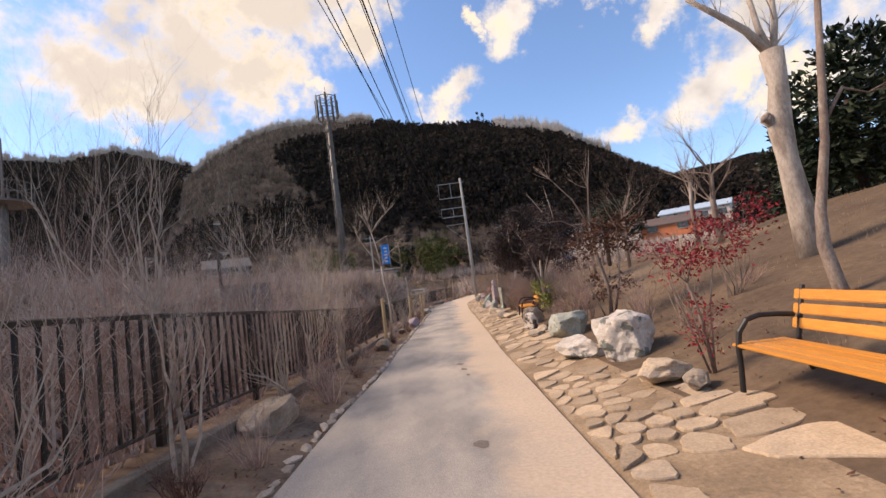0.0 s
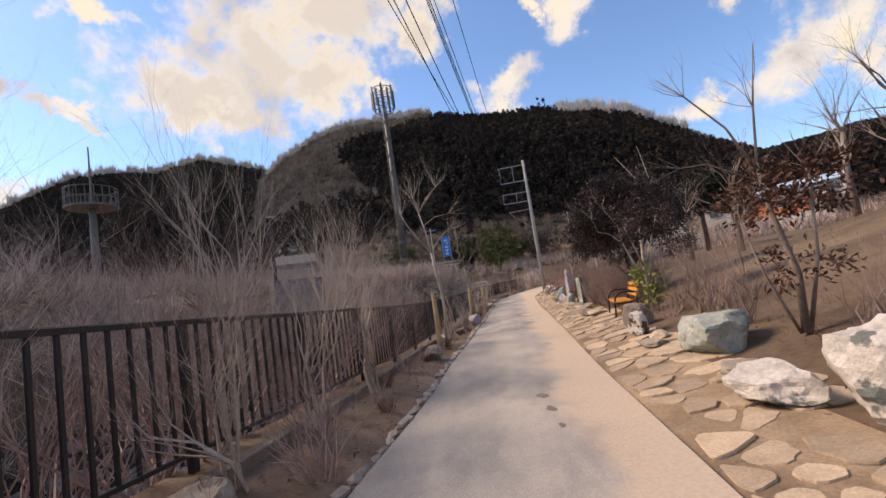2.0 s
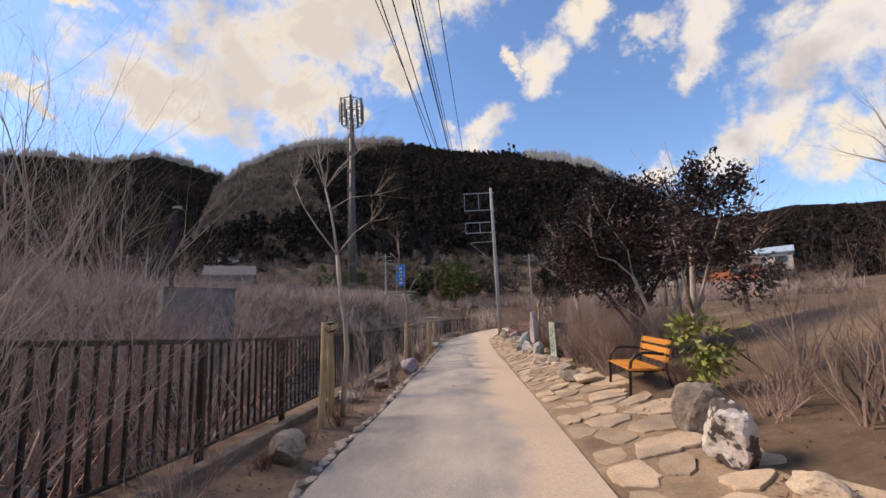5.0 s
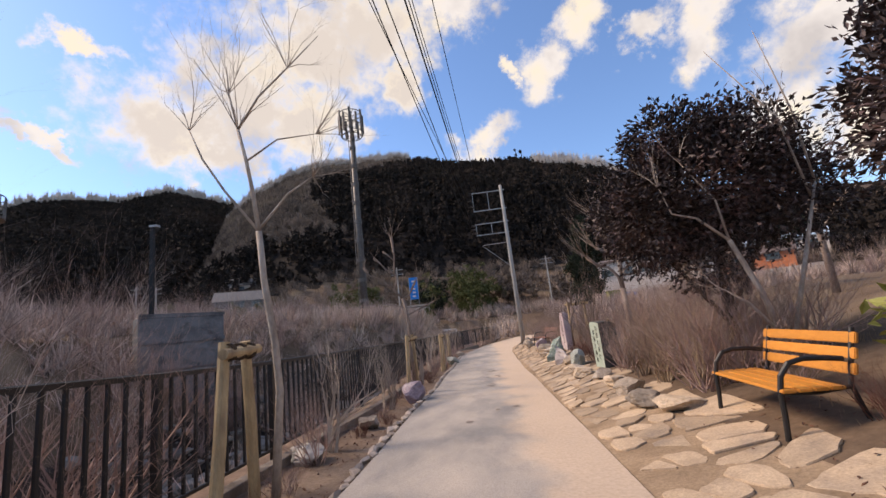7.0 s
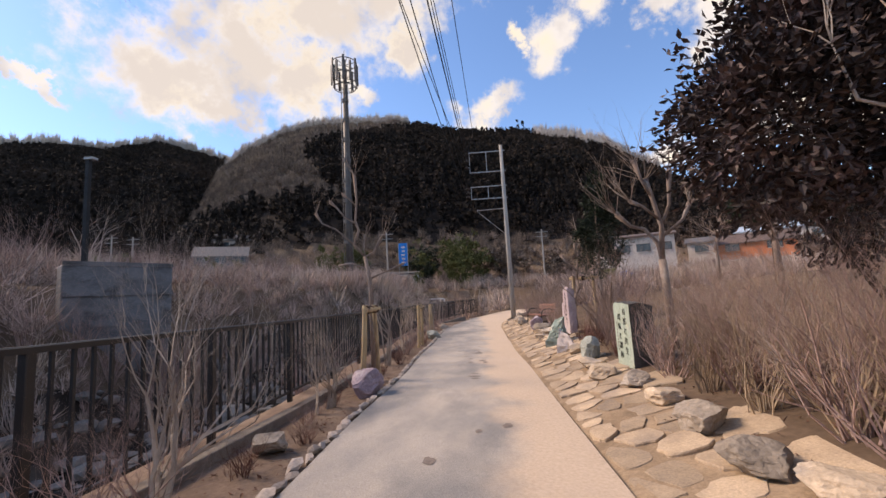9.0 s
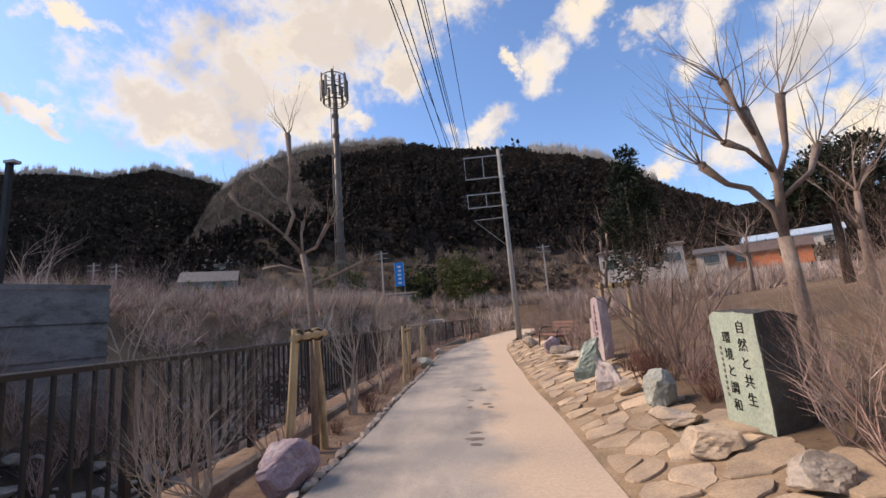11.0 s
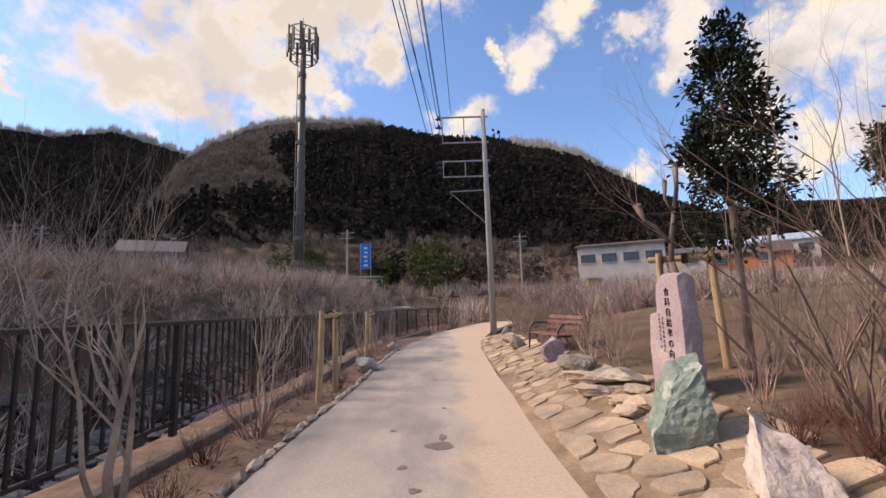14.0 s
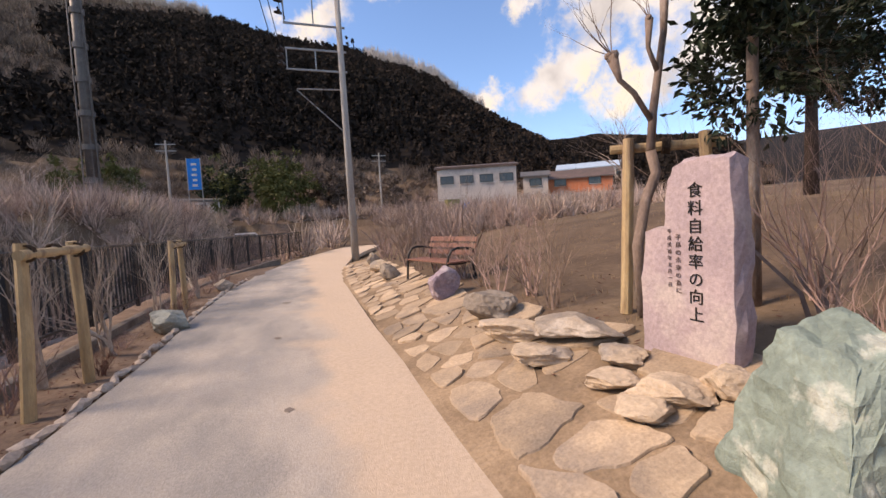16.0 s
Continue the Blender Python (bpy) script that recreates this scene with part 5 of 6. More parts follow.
    # bamboo and evergreen groves at the hill's foot
    for cx, cy, n, hh, mt, label in ((-3, 92, 16, 11, "bamboo", "yellow-green bamboo grove at the foot of the hill"), (-24, 92, 12, 8, "bamboo", "yellow-green bamboo clump below the hill"), (-12, 97, 10, 9, "leaf_green", "dark evergreen grove at the foot of the hill"), (6, 96, 12, 8, "forest_brown", "brown bare grove at the foot of the hill"), (14, 92, 10, 7, "forest_brown", "brown bare grove at the foot of the hill"), (-31, 60, 5, 4, "bamboo", "yellow-green bamboo clump on the far bank"), (-24, 40, 4, 2.2, "bamboo", "yellow-green shrub on the far bank")):
        t = Buf()
        for _ in range(n):
            x, y = cx + rnd.gauss(0, hh * .35), cy + rnd.gauss(0, hh * .25)
            leaf_cloud(t, (x, y, land(x, y) + hh * rnd.uniform(.3, .62)), (hh * .2, hh * .2, hh * .36), 420, .5 if hh > 5 else .3, rnd, .3, .4)
        tagged(put("grove", t, M[mt]), label, "grove", kind="stuff")


# ---- trees by the path ----
def build_trees():
    z = land(-2.2, 14.5)
    tree("young_tree", (-2.22, 14.55, z), "slender pale leafless young tree tied to a log frame", ([(-2.18, 14.55, z), (-2.1, 14.55, .6), (-2.11, 14.5, 1.1), (-2.2, 14.5, 1.7), (-2.24, 14.5, 2.24)], [.06, .05, .048, .045, .042]),
         [([(-2.24, 14.5, 2.24), (-2.3, 14.5, 2.7), (-2.36, 14.5, 3.05), (-2.45, 14.5, 3.44)], [.04, .034, .03, .026]), ([(-2.24, 14.5, 2.24), (-2.55, 14.4, 2.7), (-2.8, 14.4, 3.1), (-2.95, 14.4, 3.46)], [.026, .02, .016, .01]),
          ([(-2.24, 14.5, 2.26), (-1.95, 14.6, 2.65), (-1.7, 14.7, 2.85)], [.024, .018, .01]), ([(-2.45, 14.5, 3.44), (-2.2, 14.5, 3.8), (-1.85, 14.5, 4.1), (-1.47, 14.5, 4.44)], [.022, .018, .013, .006]), ([(-2.45, 14.5, 3.44), (-2.55, 14.5, 3.9), (-2.57, 14.5, 4.24)], [.02, .014, .006]),
          ([(-2.36, 14.5, 3.05), (-2.0, 14.5, 3.25), (-1.6, 14.6, 3.3)], [.018, .014, .006])], "bark_pale",
         twigs=[((-2.45, 14.5, 3.44), (0, 0, 1), 7, 0.75, .007, 2, 3, .3), ((-2.55, 14.5, 3.9), (-.3, 0, 1), 7, 0.60, .006, 2, 3, .3), ((-1.85, 14.5, 4.1), (.5, 0, .8), 7, 0.60, .006, 2, 3, .2), ((-2.95, 14.4, 3.46), (-.3, 0, 1), 7, 0.60, .006, 2, 3, .3), ((-1.7, 14.7, 2.85), (.8, 0, .5), 7, 0.52, .006, 2, 3, .2), ((-1.6, 14.6, 3.3), (1, 0, .2), 7, 0.45, .006, 2, 3, .1)])
    z = land(-2.05, 22)
    tree("young_tree", (-2.1, 22, z), "pollarded leafless young tree with knobbly limbs tied to a log frame", ([(-2.08, 22, z), (-2.08, 22, 1.05), (-2.1, 22, 1.52), (-2.19, 22, 1.98)], [.065, .06, .055, .05]),
         [([(-2.19, 22, 1.98), (-2.42, 22, 2.25), (-2.3, 22, 2.55), (-2.37, 22, 2.75), (-2.33, 22, 3.2), (-2.36, 22, 3.75)], [.045, .042, .04, .038, .034, .065]), ([(-2.36, 22, 2.7), (-2.6, 22, 2.85), (-2.78, 22, 3.08), (-2.91, 22, 3.2)], [.03, .03, .03, .06]), ([(-2.42, 22, 2.25), (-2.8, 22, 2.6), (-3.1, 22, 2.75), (-3.23, 22, 2.96)], [.03, .028, .026, .055]),
          ([(-2.36, 22, 3.1), (-2.5, 22, 3.25), (-2.63, 22, 3.36)], [.026, .026, .05]), ([(-2.19, 22, 1.98), (-2.0, 22, 2.05), (-1.83, 22, 2.35)], [.035, .03, .05]), ([(-2.19, 22, 2.02), (-2.2, 22, 2.25), (-2.17, 22, 2.42)], [.03, .026, .045]), ([(-2.1, 22, 1.5), (-1.85, 22, 1.6), (-1.38, 22, 1.78)], [.03, .026, .04]), ([(-2.1, 22, 1.7), (-2.5, 22, 1.85), (-2.75, 22, 1.82)], [.026, .022, .04])], "bark",
         twigs=[((-2.36, 22, 3.75), (0, 0, 1), 7, .55, .007, 2, 2, .3), ((-2.91, 22, 3.2), (-.4, 0, 1), 3, .3, .005, 1, 2, .3), ((-3.23, 22, 2.96), (-.4, 0, 1), 4, .4, .005, 1, 2, .3), ((-1.83, 22, 2.35), (.6, 0, .9), 6, .5, .006, 2, 2, .3), ((-2.17, 22, 2.42), (.2, 0, 1), 5, .4, .005, 1, 2, .3), ((-1.38, 22, 1.78), (.7, 0, .6), 3, .3, .005, 1, 2, .2)])
    # pollard behind the green tablet
    z = land(3.45, 21.05)
    lim = [([(3.45, 21.05, 1.5), (3.4, 21.05, 1.8), (3.2, 21.05, 2.06), (2.95, 21, 2.12), (2.72, 21, 2.35)], [.07, .055, .05, .045, .075]), ([(3.45, 21.05, 1.5), (3.5, 21.05, 2.1), (3.4, 21.05, 2.6), (3.3, 21.05, 2.95)], [.075, .065, .06, .09]), ([(3.5, 21.05, 2.1), (3.7, 21.1, 2.5), (3.76, 21.1, 3.1)], [.05, .045, .075]),
           ([(3.4, 21.05, 2.6), (3.2, 21, 3.0), (3.12, 21, 3.3)], [.045, .04, .075]), ([(3.5, 21.05, 2.2), (3.15, 20.9, 2.45), (2.95, 20.9, 2.55)], [.04, .036, .065]), ([(3.48, 21.05, 1.9), (3.9, 21.1, 2.2), (4.1, 21.2, 2.5)], [.045, .04, .07])]
    tree("pollard_tree", (3.45, 21.05, z), "pollarded leafless tree with swollen knuckles and long shoots", ([(3.5, 21.05, z), (3.47, 21.05, .9), (3.45, 21.05, 1.5)], [.10, .09, .085]), lim, "bark",
         twigs=[(p[0][-1], (d, 0, 1), 9, .85, .008, 1, 2, .3) for p, d in zip(lim, (-.9, 0, .4, -.3, -.6, .6))])
    # tree behind the mauve tablet
    z = land(3.3, 26.85)
    lim = [([(3.32, 26.85, 1.35), (3.36, 26.85, 1.7), (3.42, 26.85, 2.0), (3.5, 26.85, 2.4), (3.52, 26.85, 2.75)], [.06, .055, .05, .045, .06]), ([(3.35, 26.85, 1.6), (3.15, 26.85, 1.85), (3.0, 26.85, 1.95), (2.92, 26.85, 2.15)], [.04, .038, .035, .08]), ([(3.42, 26.85, 2.05), (3.32, 26.85, 2.25), (3.34, 26.85, 2.5)], [.035, .03, .055])]
    tree("young_tree", (3.25, 26.85, z), "crooked leafless tree propped by a yellow log frame", ([(3.2, 26.85, z), (3.15, 26.85, .5), (3.25, 26.85, .9), (3.38, 26.85, 1.15), (3.32, 26.85, 1.35)], [.07, .065, .06, .06, .058]), lim, "bark",
         twigs=[((3.52, 26.85, 2.75), (-.2, 0, 1), 7, .6, .007, 2, 2, .2), ((2.92, 26.85, 2.15), (-.6, 0, .9), 6, .55, .006, 2, 2, .2), ((3.34, 26.85, 2.5), (-.4, 0, 1), 4, .4, .005, 1, 2, .2)])
    # slim evergreen
    z = land(3.9, 26.35)
    clouds = (((3.9, 26.35, 1.9), (.55, .55, .45), 1300), ((3.95, 26.35, 2.7), (.52, .5, .55), 1900), ((3.5, 26.25, 2.75), (.24, .24, .42), 620), ((4.0, 26.35, 3.65), (.4, .4, .5), 1500), ((4.0, 26.35, 4.25), (.22, .22, .4), 700), ((4.35, 26.35, 3.1), (.28, .28, .28), 600), ((4.4, 26.45, 2.3), (.35, .35, .35), 560))
    tree("evergreen_tree", (3.9, 26.35, z), "slim evergreen tree with dark glossy leaves", ([(3.9, 26.35, z), (3.9, 26.35, 2), (3.95, 26.35, 4.1)], [.07, .055, .02]), [], "bark", leaves=[("leaf_green", [(c, rad, n, .095) for c, rad, n in clouds])])
    # big dark bush
    z = land(3.65, 17.1)
    shift = lambda x, y, h: (3.65 + (x - 4.8) * .84, 17.1 + (y - 18.7) * .84, h * .83)
    limbs = [([shift(4.8, 18.7, .7), shift(3.9, 18.6, 2.0), shift(3.4, 18.5, 3.0)], [.06, .045, .02]), ([shift(4.8, 18.7, .9), shift(5.6, 18.7, 2.2), shift(6.1, 18.7, 3.3)], [.06, .045, .02]), ([shift(4.8, 18.7, 1.4), shift(4.7, 18.2, 2.8), shift(4.8, 18.0, 4.0)], [.06, .04, .02])]
    clouds = (((4.6, 18.7, 3.25), (1.6, 1.5, 1.3), 11000), ((3.6, 18.5, 2.85), (.9, 1.0, .95), 4800), ((5.5, 18.6, 3.6), (1.2, 1.2, 1.2), 6000), ((4.4, 18.5, 4.25), (.95, .9, .65), 3600), ((6.3, 18.9, 3.1), (1.0, 1.0, 1.2), 3400), ((4.5, 18.6, 1.9), (1.0, .9, .6), 1800))
    tree("evergreen_bush", (3.65, 17.1, z), "large dark purplish evergreen bush with dense glossy leaves", ([(3.65, 17.1, z - .1), shift(4.8, 18.7, 1.4), shift(4.75, 18.7, 2.6)], [.12, .1, .05]), limbs, "bark_dark",
         leaves=[("leaf_dark", [(shift(*c), tuple(q * .84 for q in rad), n, .09) for c, rad, n in clouds])])
    # bare limbs in front of the bush
    z = land(3.7, 16.2)
    tree("bare_tree", (3.7, 16.2, z), "pruned leafless tree with pale leaning limbs", ([(3.75, 16.2, z), (3.6, 16.2, 1.0), (3.35, 16.2, 1.75)], [.05, .045, .04]), [([(3.35, 16.2, 1.75), (3.0, 16.2, 2.1), (2.7, 16.2, 2.2), (2.6, 16.2, 2.6)], [.03, .025, .018, .008]), ([(3.35, 16.2, 1.75), (3.3, 16.2, 2.3), (2.95, 16.2, 2.9)], [.026, .02, .008]), ([(3.75, 16.2, .4), (3.35, 16.1, .9), (3.1, 16.1, 1.1)], [.035, .03, .01]), ([(3.8, 16.2, .3), (4.3, 16.2, 1.6), (4.6, 16.2, 2.4)], [.05, .04, .02]), ([(4.5, 16.2, 2.2), (4.2, 16, 3.3), (3.5, 16, 4.4)], [.025, .018, .006]), ([(4.6, 16.2, 2.4), (4.4, 16, 3.4), (4.2, 16, 4.6)], [.025, .018, .006])], "bark_pale",
         twigs=[((2.6, 16.2, 2.6), (-.3, 0, 1), 4, .5, .006, 2, 2, .2), ((2.95, 16.2, 2.9), (-.4, 0, 1), 4, .5, .006, 2, 2, .2), ((3.1, 16.1, 1.1), (-1, 0, .4), 4, .4, .006, 2, 2, .2), ((4.2, 16, 3.3), (-.4, 0, 1), 4, .6, .006, 2, 2, .3)])
    z = land(3.1, 13.5)
    tree("evergreen_tree", (3.1, 13.5, z), "dense dark evergreen tree with a pale trunk beside the bench", ([(3.1, 13.5, z), (3.05, 13.5, 1.0), (3.1, 13.4, 2.2)], [.065, .055, .035]), [([(3.05, 13.5, .9), (3.3, 13.5, 1.6), (3.6, 13.5, 2.4)], [.04, .03, .015]), ([(3.05, 13.5, 1.0), (2.8, 13.2, 1.6), (2.6, 12.9, 2.0)], [.035, .03, .012])], "bark_pale",
         leaves=[("leaf_dark", [((3.35, 13.4, 2.3), (.55, .6, .62), 2900, .075), ((3.6, 13.55, 2.9), (.4, .4, .38), 1300, .075), ((2.8, 12.95, 1.95), (.3, .35, .33), 600, .075), ((3.85, 13.6, 1.6), (.45, .45, .4), 900, .075)])])
    z = land(3.15, 13.35)
    tree("yellow_shrub", (3.15, 13.35, z), "small shrub with yellow-green leaves beside the bench", ([(3.15, 13.35, z), (3.15, 13.35, z + .5)], [.03, .02]), [([(3.15, 13.35, z + .3), (3.0, 13.3, z + .8)], [.015, .008]), ([(3.15, 13.35, z + .3), (3.3, 13.4, z + .9)], [.015, .008])], "bark",
         leaves=[("leaf_yellow", [((3.0, 13.35, z + .65), (.28, .3, .4), 420, .13)])], category="shrub")
    # brown-leaved small tree
    z = land(3.3, 8.4)
    tree("brown_tree", (3.3, 8.4, z), "small multi-stemmed tree with withered brown leaves", ([(3.2, 8.4, z), (3.25, 8.4, .8), (3.1, 8.4, 1.6), (3.05, 8.4, 2.2)], [.06, .05, .04, .03]),
         [([(3.25, 8.4, z), (3.5, 8.4, 1.0), (3.6, 8.4, 2.0)], [.04, .03, .02]), ([(3.15, 8.4, z), (2.9, 8.4, .8), (2.7, 8.3, 1.5)], [.03, .025, .012]), ([(3.05, 8.4, 2.1), (2.8, 8.4, 2.7), (2.4, 8.4, 3.2), (2.1, 8.4, 3.5)], [.028, .02, .014, .006]), ([(3.05, 8.4, 2.1), (3.15, 8.4, 2.9), (3.3, 8.4, 3.7)], [.026, .02, .006]), ([(3.0, 8.4, 2.0), (2.5, 8.4, 2.3), (2.2, 8.4, 2.3)], [.02, .014, .005])], "bark",
         twigs=[((2.4, 8.4, 3.2), (-.4, 0, 1), 5, .5, .006, 2, 2, .2), ((3.15, 8.4, 2.9), (0, 0, 1), 5, .6, .006, 2, 2, .3), ((2.2, 8.4, 2.3), (-1, 0, .4), 4, .4, .005, 2, 2, .2), ((3.6, 8.4, 2.0), (.4, 0, 1), 6, .6, .006, 2, 2, .3), ((2.7, 8.3, 1.5), (-.4, 0, 1), 5, .4, .006, 2, 3, .2)],
         leaves=[("leaf_brown", [((3.1, 8.4, 1.75), (.55, .5, .42), 650, .09), ((3.7, 8.5, 1.9), (.6, .5, .5), 600, .09), ((3.3, 8.4, .9), (.6, .5, .4), 260, .08)])])
    z = land(2.75, 4.45)
    tree("red_maple", (2.75, 4.45, z), "slender maple shrub with withered crimson leaves", ([(2.75, 4.45, z), (2.7, 4.45, .6), (2.65, 4.5, 1.0)], [.03, .025, .02]),
         [([(2.75, 4.45, z), (2.85, 4.5, .7), (3.0, 4.5, 1.3)], [.02, .016, .01]), ([(2.7, 4.45, z), (2.55, 4.5, .7), (2.4, 4.55, 1.3)], [.02, .016, .008]), ([(2.65, 4.5, 1.0), (2.9, 4.6, 1.5), (3.3, 4.6, 1.75)], [.016, .012, .006])], "bark",
         twigs=[((2.65, 4.5, 1.0), (-.3, 0, 1), 6, .45, .006, 2, 3, .2), ((3.0, 4.5, 1.3), (.4, 0, .8), 6, .4, .006, 2, 3, .1), ((2.7, 4.45, .3), (0, 0, 1), 8, .5, .006, 1, 3, .3)],
         leaves=[("leaf_red", [((2.6, 4.5, 1.3), (.42, .36, .2), 520, .05), ((3.05, 4.5, 1.45), (.42, .36, .22), 560, .05), ((3.35, 4.5, 1.7), (.26, .26, .14), 240, .05), ((2.75, 4.45, .75), (.16, .16, .1), 110, .05), ((2.72, 4.45, .45), (.13, .13, .22), 150, .05)])])
    # trees on the lawn
    z = land(6.25, 7.0)
    tree("pruned_tree", (6.25, 7.0, z), "thick heavily pruned tree with a pale sunlit trunk", ([(6.26, 7, z - .1), (6.2, 7, 1.83), (6.15, 7, 2.7), (6.13, 7, 3.3), (6.25, 7, 4.03), (6.24, 7, 4.65)], [.30, .25, .2, .24, .19, .24]),
         [([(6.24, 7, 4.55), (5.88, 7, 5.08), (5.45, 7, 5.43), (4.94, 7, 5.81)], [.12, .10, .08, .06]), ([(6.24, 7, 4.55), (6.1, 7, 5.08), (6.03, 7, 5.78)], [.11, .08, .055]), ([(6.25, 7, 4.55), (6.41, 7, 5.17), (6.46, 7, 5.96)], [.11, .08, .055]), ([(6.14, 7, 3.2), (5.98, 7, 3.35), (5.9, 7, 3.45)], [.11, .11, .15])], "bark_pale",
         twigs=[((6.24, 7, 4.6), (.2, 0, 1), 8, .9, .012, 2, 3, .2), ((5.45, 7, 5.43), (-.3, 0, 1), 5, .7, .009, 2, 2, .2), ((6.41, 7, 5.17), (.3, 0, 1), 6, .8, .009, 2, 3, .2)])
    z = land(4.6, 4.9)
    tree("young_tree", (4.6, 4.9, z), "curved young tree with a brown lower trunk behind the bench", ([(4.72, 4.9, z - .1), (4.66, 4.9, .7), (4.58, 4.9, 1.2), (4.62, 4.9, 1.6), (4.85, 4.9, 2.46), (5.15, 4.9, 4.4)], [.12, .10, .09, .075, .06, .045]), [([(4.9, 4.9, 2.7), (5.2, 4.9, 3.1), (5.5, 4.9, 3.0)], [.04, .03, .015])], "bark",
         twigs=[((5.15, 4.9, 4.4), (0, 0, 1), 4, .7, .008, 2, 2, .2), ((5.5, 4.9, 3.0), (1, 0, .2), 4, .5, .007, 2, 2, .1)])
    for x, y, h in ((14, 13.5, 6.5), (16.5, 10, 7.5), (19, 17, 8), (13, 8.5, 4), (22, 24, 8)):
        z = land(x, y)
        tree("evergreen_tree", (x, y, z), "broad dark evergreen tree at the top of the lawn", ([(x, y, z - .2), (x, y, z + h * .5)], [.2, .1]), [], "bark_dark",
             leaves=[("leaf_green", [((x, y, z + h * .42), (h * .3, h * .3, h * .38), 1900, .32), ((x + h * .18, y, z + h * .65), (h * .2, h * .2, h * .28), 900, .32), ((x - h * .2, y, z + h * .3), (h * .2, h * .2, h * .25), 900, .32)])])
    z = land(11.9, 30.5)
    tree("evergreen_tree", (11.9, 30.5, z), "broad dark evergreen tree beyond the stone tablet", ([(11.9, 30.5, z - .1), (11.9, 30.5, z + 3.2)], [.2, .12]), [([(11.9, 30.5, z + 2), (11.0, 30.3, z + 3.2)], [.1, .04]), ([(11.9, 30.5, z + 2.2), (12.8, 30.5, z + 3.4)], [.1, .04])], "bark_dark",
         leaves=[("leaf_green", [((11.8, 30.5, 4.4), (1.2, 1.2, .95), 3400, .16), ((12.9, 30.5, 4.9), (1.1, 1.1, .9), 2600, .16), ((11.0, 30.3, 3.9), (.75, .75, .55), 1400, .16), ((13.6, 30.4, 4.0), (1.2, 1.2, 1.0), 2400, .16)])])
    # wispy bare tree crowns beyond the lawn
    for x, y, h in ((9.0, 13.5, 4.6), (11, 18, 5.5), (9.5, 27, 5.0), (10.5, 24, 6.0), (15, 40, 6)):
        z = land(x, y)
        tree("bare_tree", (x, y, z), "spreading leafless tree with fine twigs on the lawn", ([(x, y, z - .1), (x, y, z + h * .3), (x + .1, y, z + h * .5)], [.14, .11, .08]), [], "bark", twigs=[((x, y, z + h * .3), (0, 0, 1), 6, h * .3, .035, 3, 3, .1), ((x + .1, y, z + h * .5), (0, 0, 1), 6, h * .28, .03, 3, 3, .1)])


def build_supports():
    build_support((-2.28, 14.1, land(-2.28, 14.1)), radians(8), "pale log frame propping a young tree", 1.42, .42, .2)
    build_support((-2.05, 21.7, land(-2.05, 21.7)), radians(-6), "pale log frame propping a pollarded tree", 1.5, .5, .22)
    build_support((-1.98, 28.85, land(-1.98, 28.85)), 0, "pale log frame propping a small tree", 1.45, .85, .12)
    build_support((-2.1, 33.6, land(-2.1, 33.6)), 0, "pale log frame propping a small tree", 1.4, .6, .15)
    build_support((3.5, 26.85, land(3.5, 26.85)), radians(52), "yellowed log frame propping a crooked tree", 1.52, .62, .06)


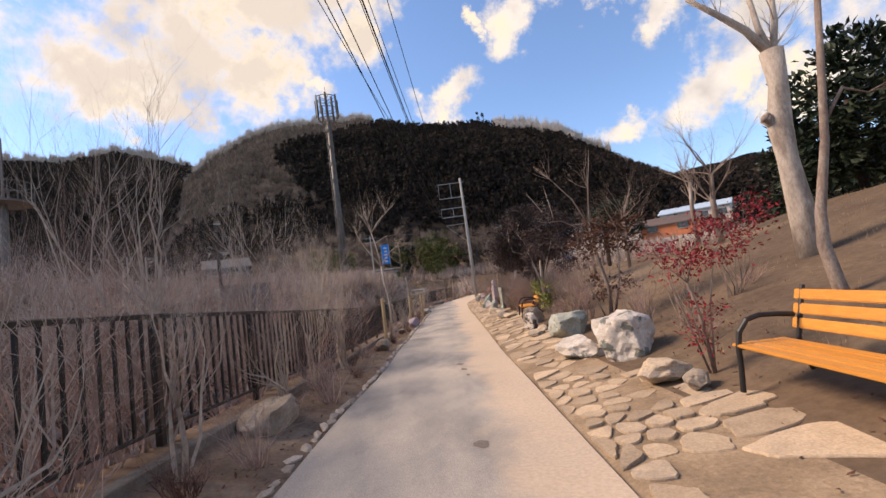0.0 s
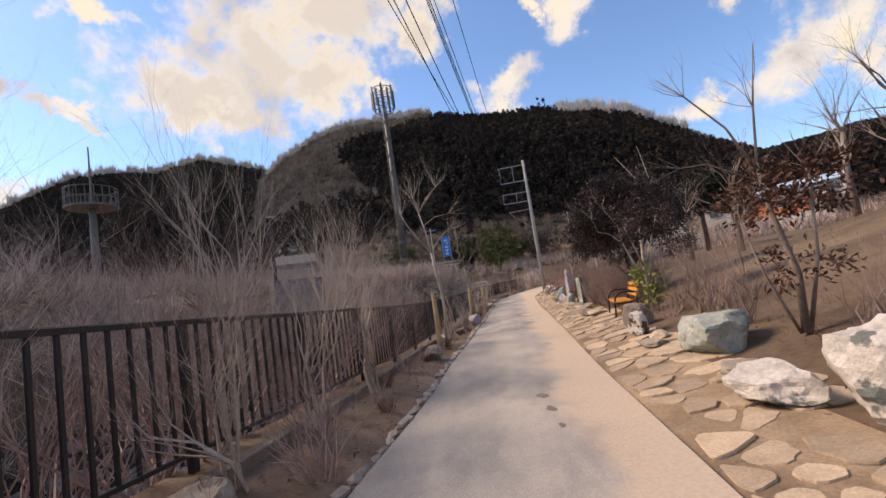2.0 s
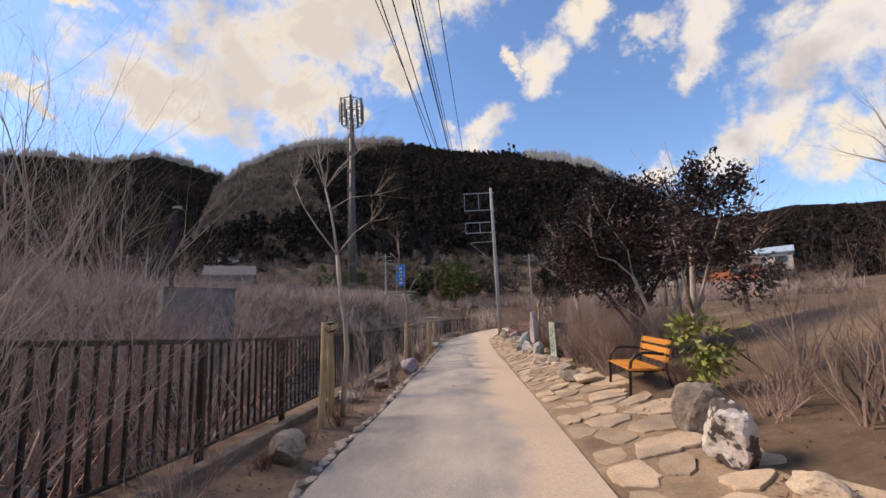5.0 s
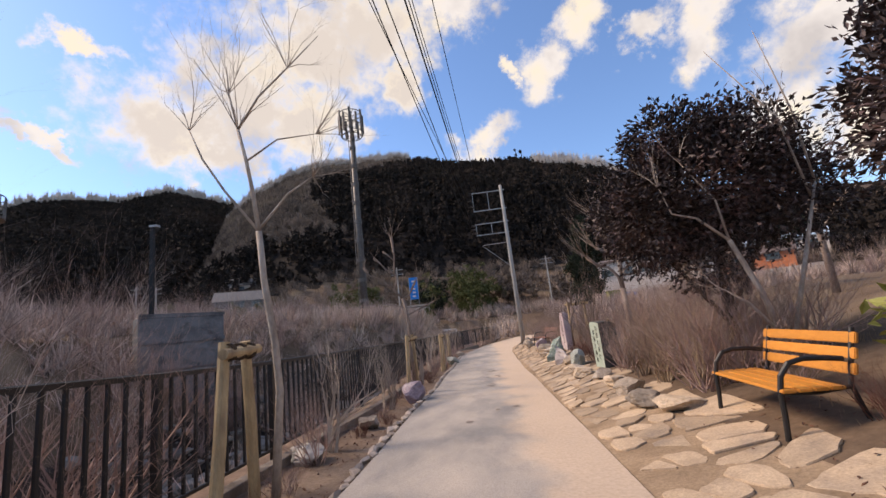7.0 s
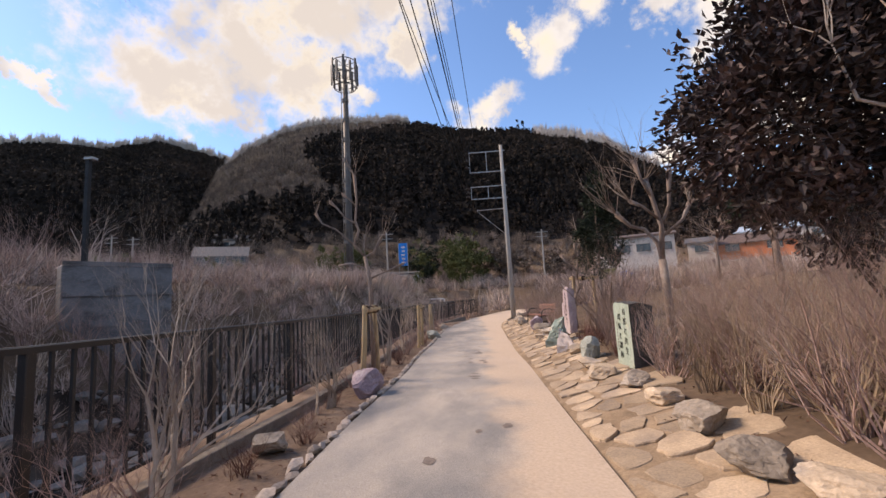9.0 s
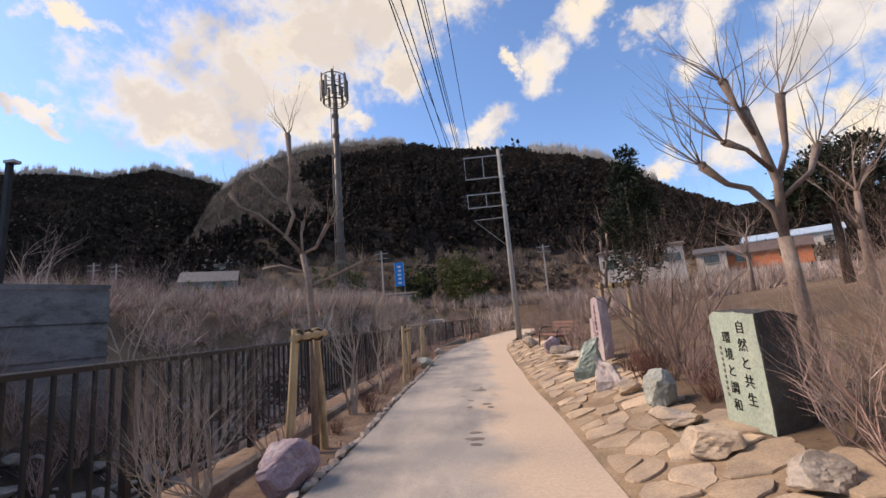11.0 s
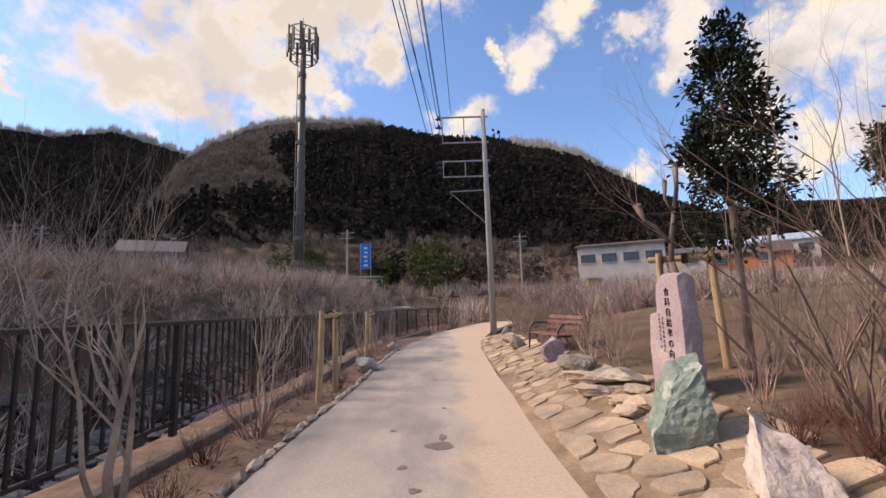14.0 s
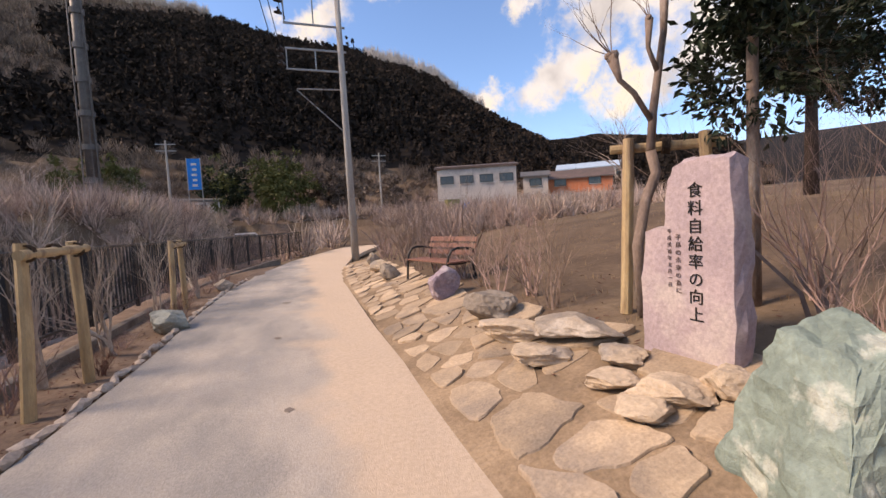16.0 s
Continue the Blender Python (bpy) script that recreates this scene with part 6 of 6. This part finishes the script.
def build_shrubs():
    rnd = random.Random(21)
    for x, y, k, s in ((-2.3, 24.3, "myrtle2", 1.05), (-2.3, 16.35, "myrtle", .9), (-2.3, 26.9, "myrtle2", .8), (-2.25, 30.6, "myrtle", .8), (-2.2, 32.2, "myrtle2", .75), (-2.15, 35.5, "myrtle", .8), (-2.1, 38, "myrtle2", .8), (-2.5, 5.9, "myrtle", .75), (-2.4, 3.4, "myrtle2", .8), (-2.45, 9.25, "myrtle", 1.05), (-2.5, 7.3, "myrtle2", .8), (-2.4, 19.6, "myrtle2", .5), (-2.35, 29.4, "myrtle2", .8), (-2.3, 20.0, "myrtle", .7), (-2.5, 1.6, "myrtle", .8)):
        shrub(k, x, y, s, "multi-stemmed leafless crape myrtle with pale bark", "tree", group="small trees in the planting strip")
    y = 1.0
    while y < 40:
        x = rnd.uniform(-2.5, -1.95)
        shrub(rnd.choice(("low", "low", "low2", "mid2")), x, y, rnd.uniform(.75, 1.2) * .95, "low dark red-brown leafless shrub in the soil strip", group="low shrubs in the planting strip")
        y += rnd.uniform(.7, 1.5)
    y = 0.0
    while y < 36:
        near = y < 14.5
        shrub(rnd.choice(("tall", "tall2", "tall2")), -3.25 - rnd.uniform(0, .8 if near else 1.4), y, rnd.uniform(1.05, 1.45) if near else rnd.uniform(.5, .75), "tangled leafless brush on the bank behind the railing", "brush", group="brush behind the railing", name="brush_clump")
        y += rnd.uniform(.38, .75) if near else rnd.uniform(2.0, 3.6)
    for x, y, s in ((-3.4, 4.6, 1.5), (-3.6, 7.2, 1.5), (-3.3, 9.8, 1.35), (-3.5, 2.2, 1.4), (-3.7, 11.6, 1.4)):
        shrub("myrtle2", x, y, s, "tall leafless sapling on the bank behind the railing", "tree", group="saplings behind the railing")
    for _ in range(110):
        y = rnd.uniform(4, 74)
        x = rnd.uniform(-42, -12.4) + path_shift(min(y, 60)) * .5
        shrub(rnd.choice(("far", "far2", "far")), x, y, rnd.uniform(.7, 1.3), "tall leafless brush on the far river bank", "brush", group="brush on the far bank", name="brush_clump")
    for x, y, s in ((-12.6, 28.2, .7), (-12.9, 29.6, .8), (-12.4, 31.2, .8), (-13.4, 27.2, .75), (-13.0, 32.4, .9), (-14.6, 26.2, .8), (-13.3, 30.3, 1.0), (-12.9, 31.0, 1.1), (-13.8, 28.6, 1.0), (-14.3, 27.8, 1.0)):
        shrub("far", x, y, s, "tall leafless brush on the far river bank", "brush", group="brush on the far bank", name="brush_clump")
    for _ in range(26):
        y = rnd.uniform(8, 70)
        shrub("far3", rnd.uniform(-44, -14), y, rnd.uniform(.7, 1.25), "leafless young tree on the far river bank", "tree", group="trees on the far bank")
    for _ in range(18):
        y = rnd.uniform(36, 68)
        x = rnd.uniform(-12, -3.5) + path_shift(min(y, 60))
        shrub(rnd.choice(("far", "far2")), x, y, rnd.uniform(.6, 1.0), "tall leafless brush along the river", "brush", group="brush along the river", name="brush_clump")
    # planting on the lawn side
    spots = [(2.95, 16.9, "tan", 1.1), (2.75, 17.7, "tan", 1.15), (3.1, 17.5, "mid", 1.2), (2.75, 18.6, "tan", 1.1), (3.2, 18.4, "mid2", 1.2), (2.7, 19.4, "mid2", 1.0), (3.0, 19.9, "mid", 1.1), (2.95, 22.6, "mid2", .9), (3.2, 23.2, "tall", 1.3), (3.45, 23.7, "tall2", 1.35), (3.1, 24.0, "mid", 1.2), (3.5, 22.7, "mid2", 1.2), (2.9, 23.9, "low", 1.3), (3.3, 24.3, "tall", 1.25), (3.1, 22.1, "low2", 1.2), (3.2, 19.2, "tan", 1.2),
             (3.4, 20.2, "tan", 1.0), (3.7, 25.2, "tall", 1.1), (4.1, 24.8, "mid", 1.3), (4.4, 25.9, "tall2", 1.0), (2.9, 27.9, "mid", .95), (3.1, 28.6, "mid2", 1.0), (2.85, 29.2, "mid2", .9), (3.0, 30.0, "tall2", .7), (3.2, 10.4, "mid", 1.0), (3.5, 11.2, "mid2", 1.1), (3.0, 12.2, "low2", 1.4), (3.6, 12.6, "mid", 1.2), (3.4, 7.3, "mid2", .9), (2.9, 7.3, "low", 1.1), (3.6, 6.4, "mid", .9),
             (3.1, 14.2, "low", 1.2), (3.3, 15.6, "low2", 1.3), (4.2, 13.2, "mid2", 1.2), (4.4, 11.8, "tall", .9), (4.6, 17.0, "mid", 1.1), (2.62, 23.3, "low", 1.1), (2.7, 21.6, "low", 1.0), (3.3, 5.6, "low2", 1.1), (3.3, 21.9, "mid2", 1.0), (3.8, 22.4, "mid", 1.0), (3.5, 25.6, "tall2", .9), (3.9, 26.6, "tall", 1.0), (4.3, 27.2, "mid2", 1.2), (2.85, 22.9, "tall2", .6), (2.7, 24.3, "low", 1.2)]
    y = 31.0
    while y < 46:
        spots.append((2.8 + rnd.uniform(0, .5) + path_shift(y), y, rnd.choice(("mid", "mid2", "tall2")), rnd.uniform(.9, 1.2)))
        spots.append((3.5 + rnd.uniform(0, .9) + path_shift(y), y + .4, rnd.choice(("tall", "tall2")), rnd.uniform(.8, 1.25)))
        y += rnd.uniform(.8, 1.4)
    for _ in range(44):
        spots.append((rnd.uniform(2.75, 4.3), rnd.uniform(16.3, 20.0), rnd.choice(("mid", "mid2", "tan", "tall2")), rnd.uniform(.75, 1.05)))
    for _ in range(9):
        spots.append((rnd.uniform(2.75, 3.4), rnd.uniform(21.8, 25.2), rnd.choice(("mid", "mid2", "low")), rnd.uniform(.6, .95)))
    for _ in range(9):
        spots.append((rnd.uniform(3.1, 5.2), rnd.uniform(6.5, 13.0), rnd.choice(("mid", "mid2", "low2")), rnd.uniform(.7, 1.1)))
    spots = [q for q in spots if not (q[0] > 3.6 and 20.5 < q[1] < 28.5)]
    spots += [(4.2, 26.0, "mid2", 1.35), (4.65, 25.4, "mid2", 1.3)]
    beds = {"tall": "bed_tall", "tall2": "bed_tall", "mid": "bed", "mid2": "bed2"}
    for x, y, k, s in spots:
        k = k if 15 < y < 20.6 else beds.get(k, k)
        shrub(k, x, y, s, {"tan": "upright tan leafless shrub in the bed", "low": "low dark red leafless shrub in the bed", "low2": "low red-brown leafless shrub in the bed"}.get(k, "twiggy leafless shrub in the bed"), group="shrubs beside the flagstones")
    for _ in range(18):
        shrub(rnd.choice(("far", "far2")), rnd.uniform(8, 30), rnd.uniform(40, 78), rnd.uniform(.6, 1.1), "leafless thicket beyond the lawn", "brush", group="thicket beyond the lawn", name="brush_clump")


build_ground()
build_path()
build_river()
build_forest()
build_brush()
build_buildings()
build_tower()
pole_z = -.68
build_utility_pole(2.85, 45.0, pole_z, "grey concrete utility pole with offset crossarms")
build_utility_pole(-3.0, -16.0, land(-3, -16), "grey concrete utility pole with offset crossarms")
build_wires((2.85, 45.0, pole_z), (-3.0, -16.0, land(-3, -16)))
build_small_poles()
build_trees()
shrub_kinds()
build_shrubs()
build_bench((2.78, 15.02, land(2.6, 14.9) - .02), radians(-5), "wood_yellow", "park bench with yellow wooden slats and black iron arms", 1.38)
build_bench((2.82, 2.95, land(2.7, 2.95) - .02), radians(-2), "wood_yellow", "park bench with yellow wooden slats and black iron arms")
build_bench((2.82, 31.6, land(2.75, 31.6) - .02), radians(14), "wood_red", "weathered park bench with red-brown slats and black iron arms")
build_supports()
build_tablets()
build_rocks()
build_fence()
build_edging()
build_flags()
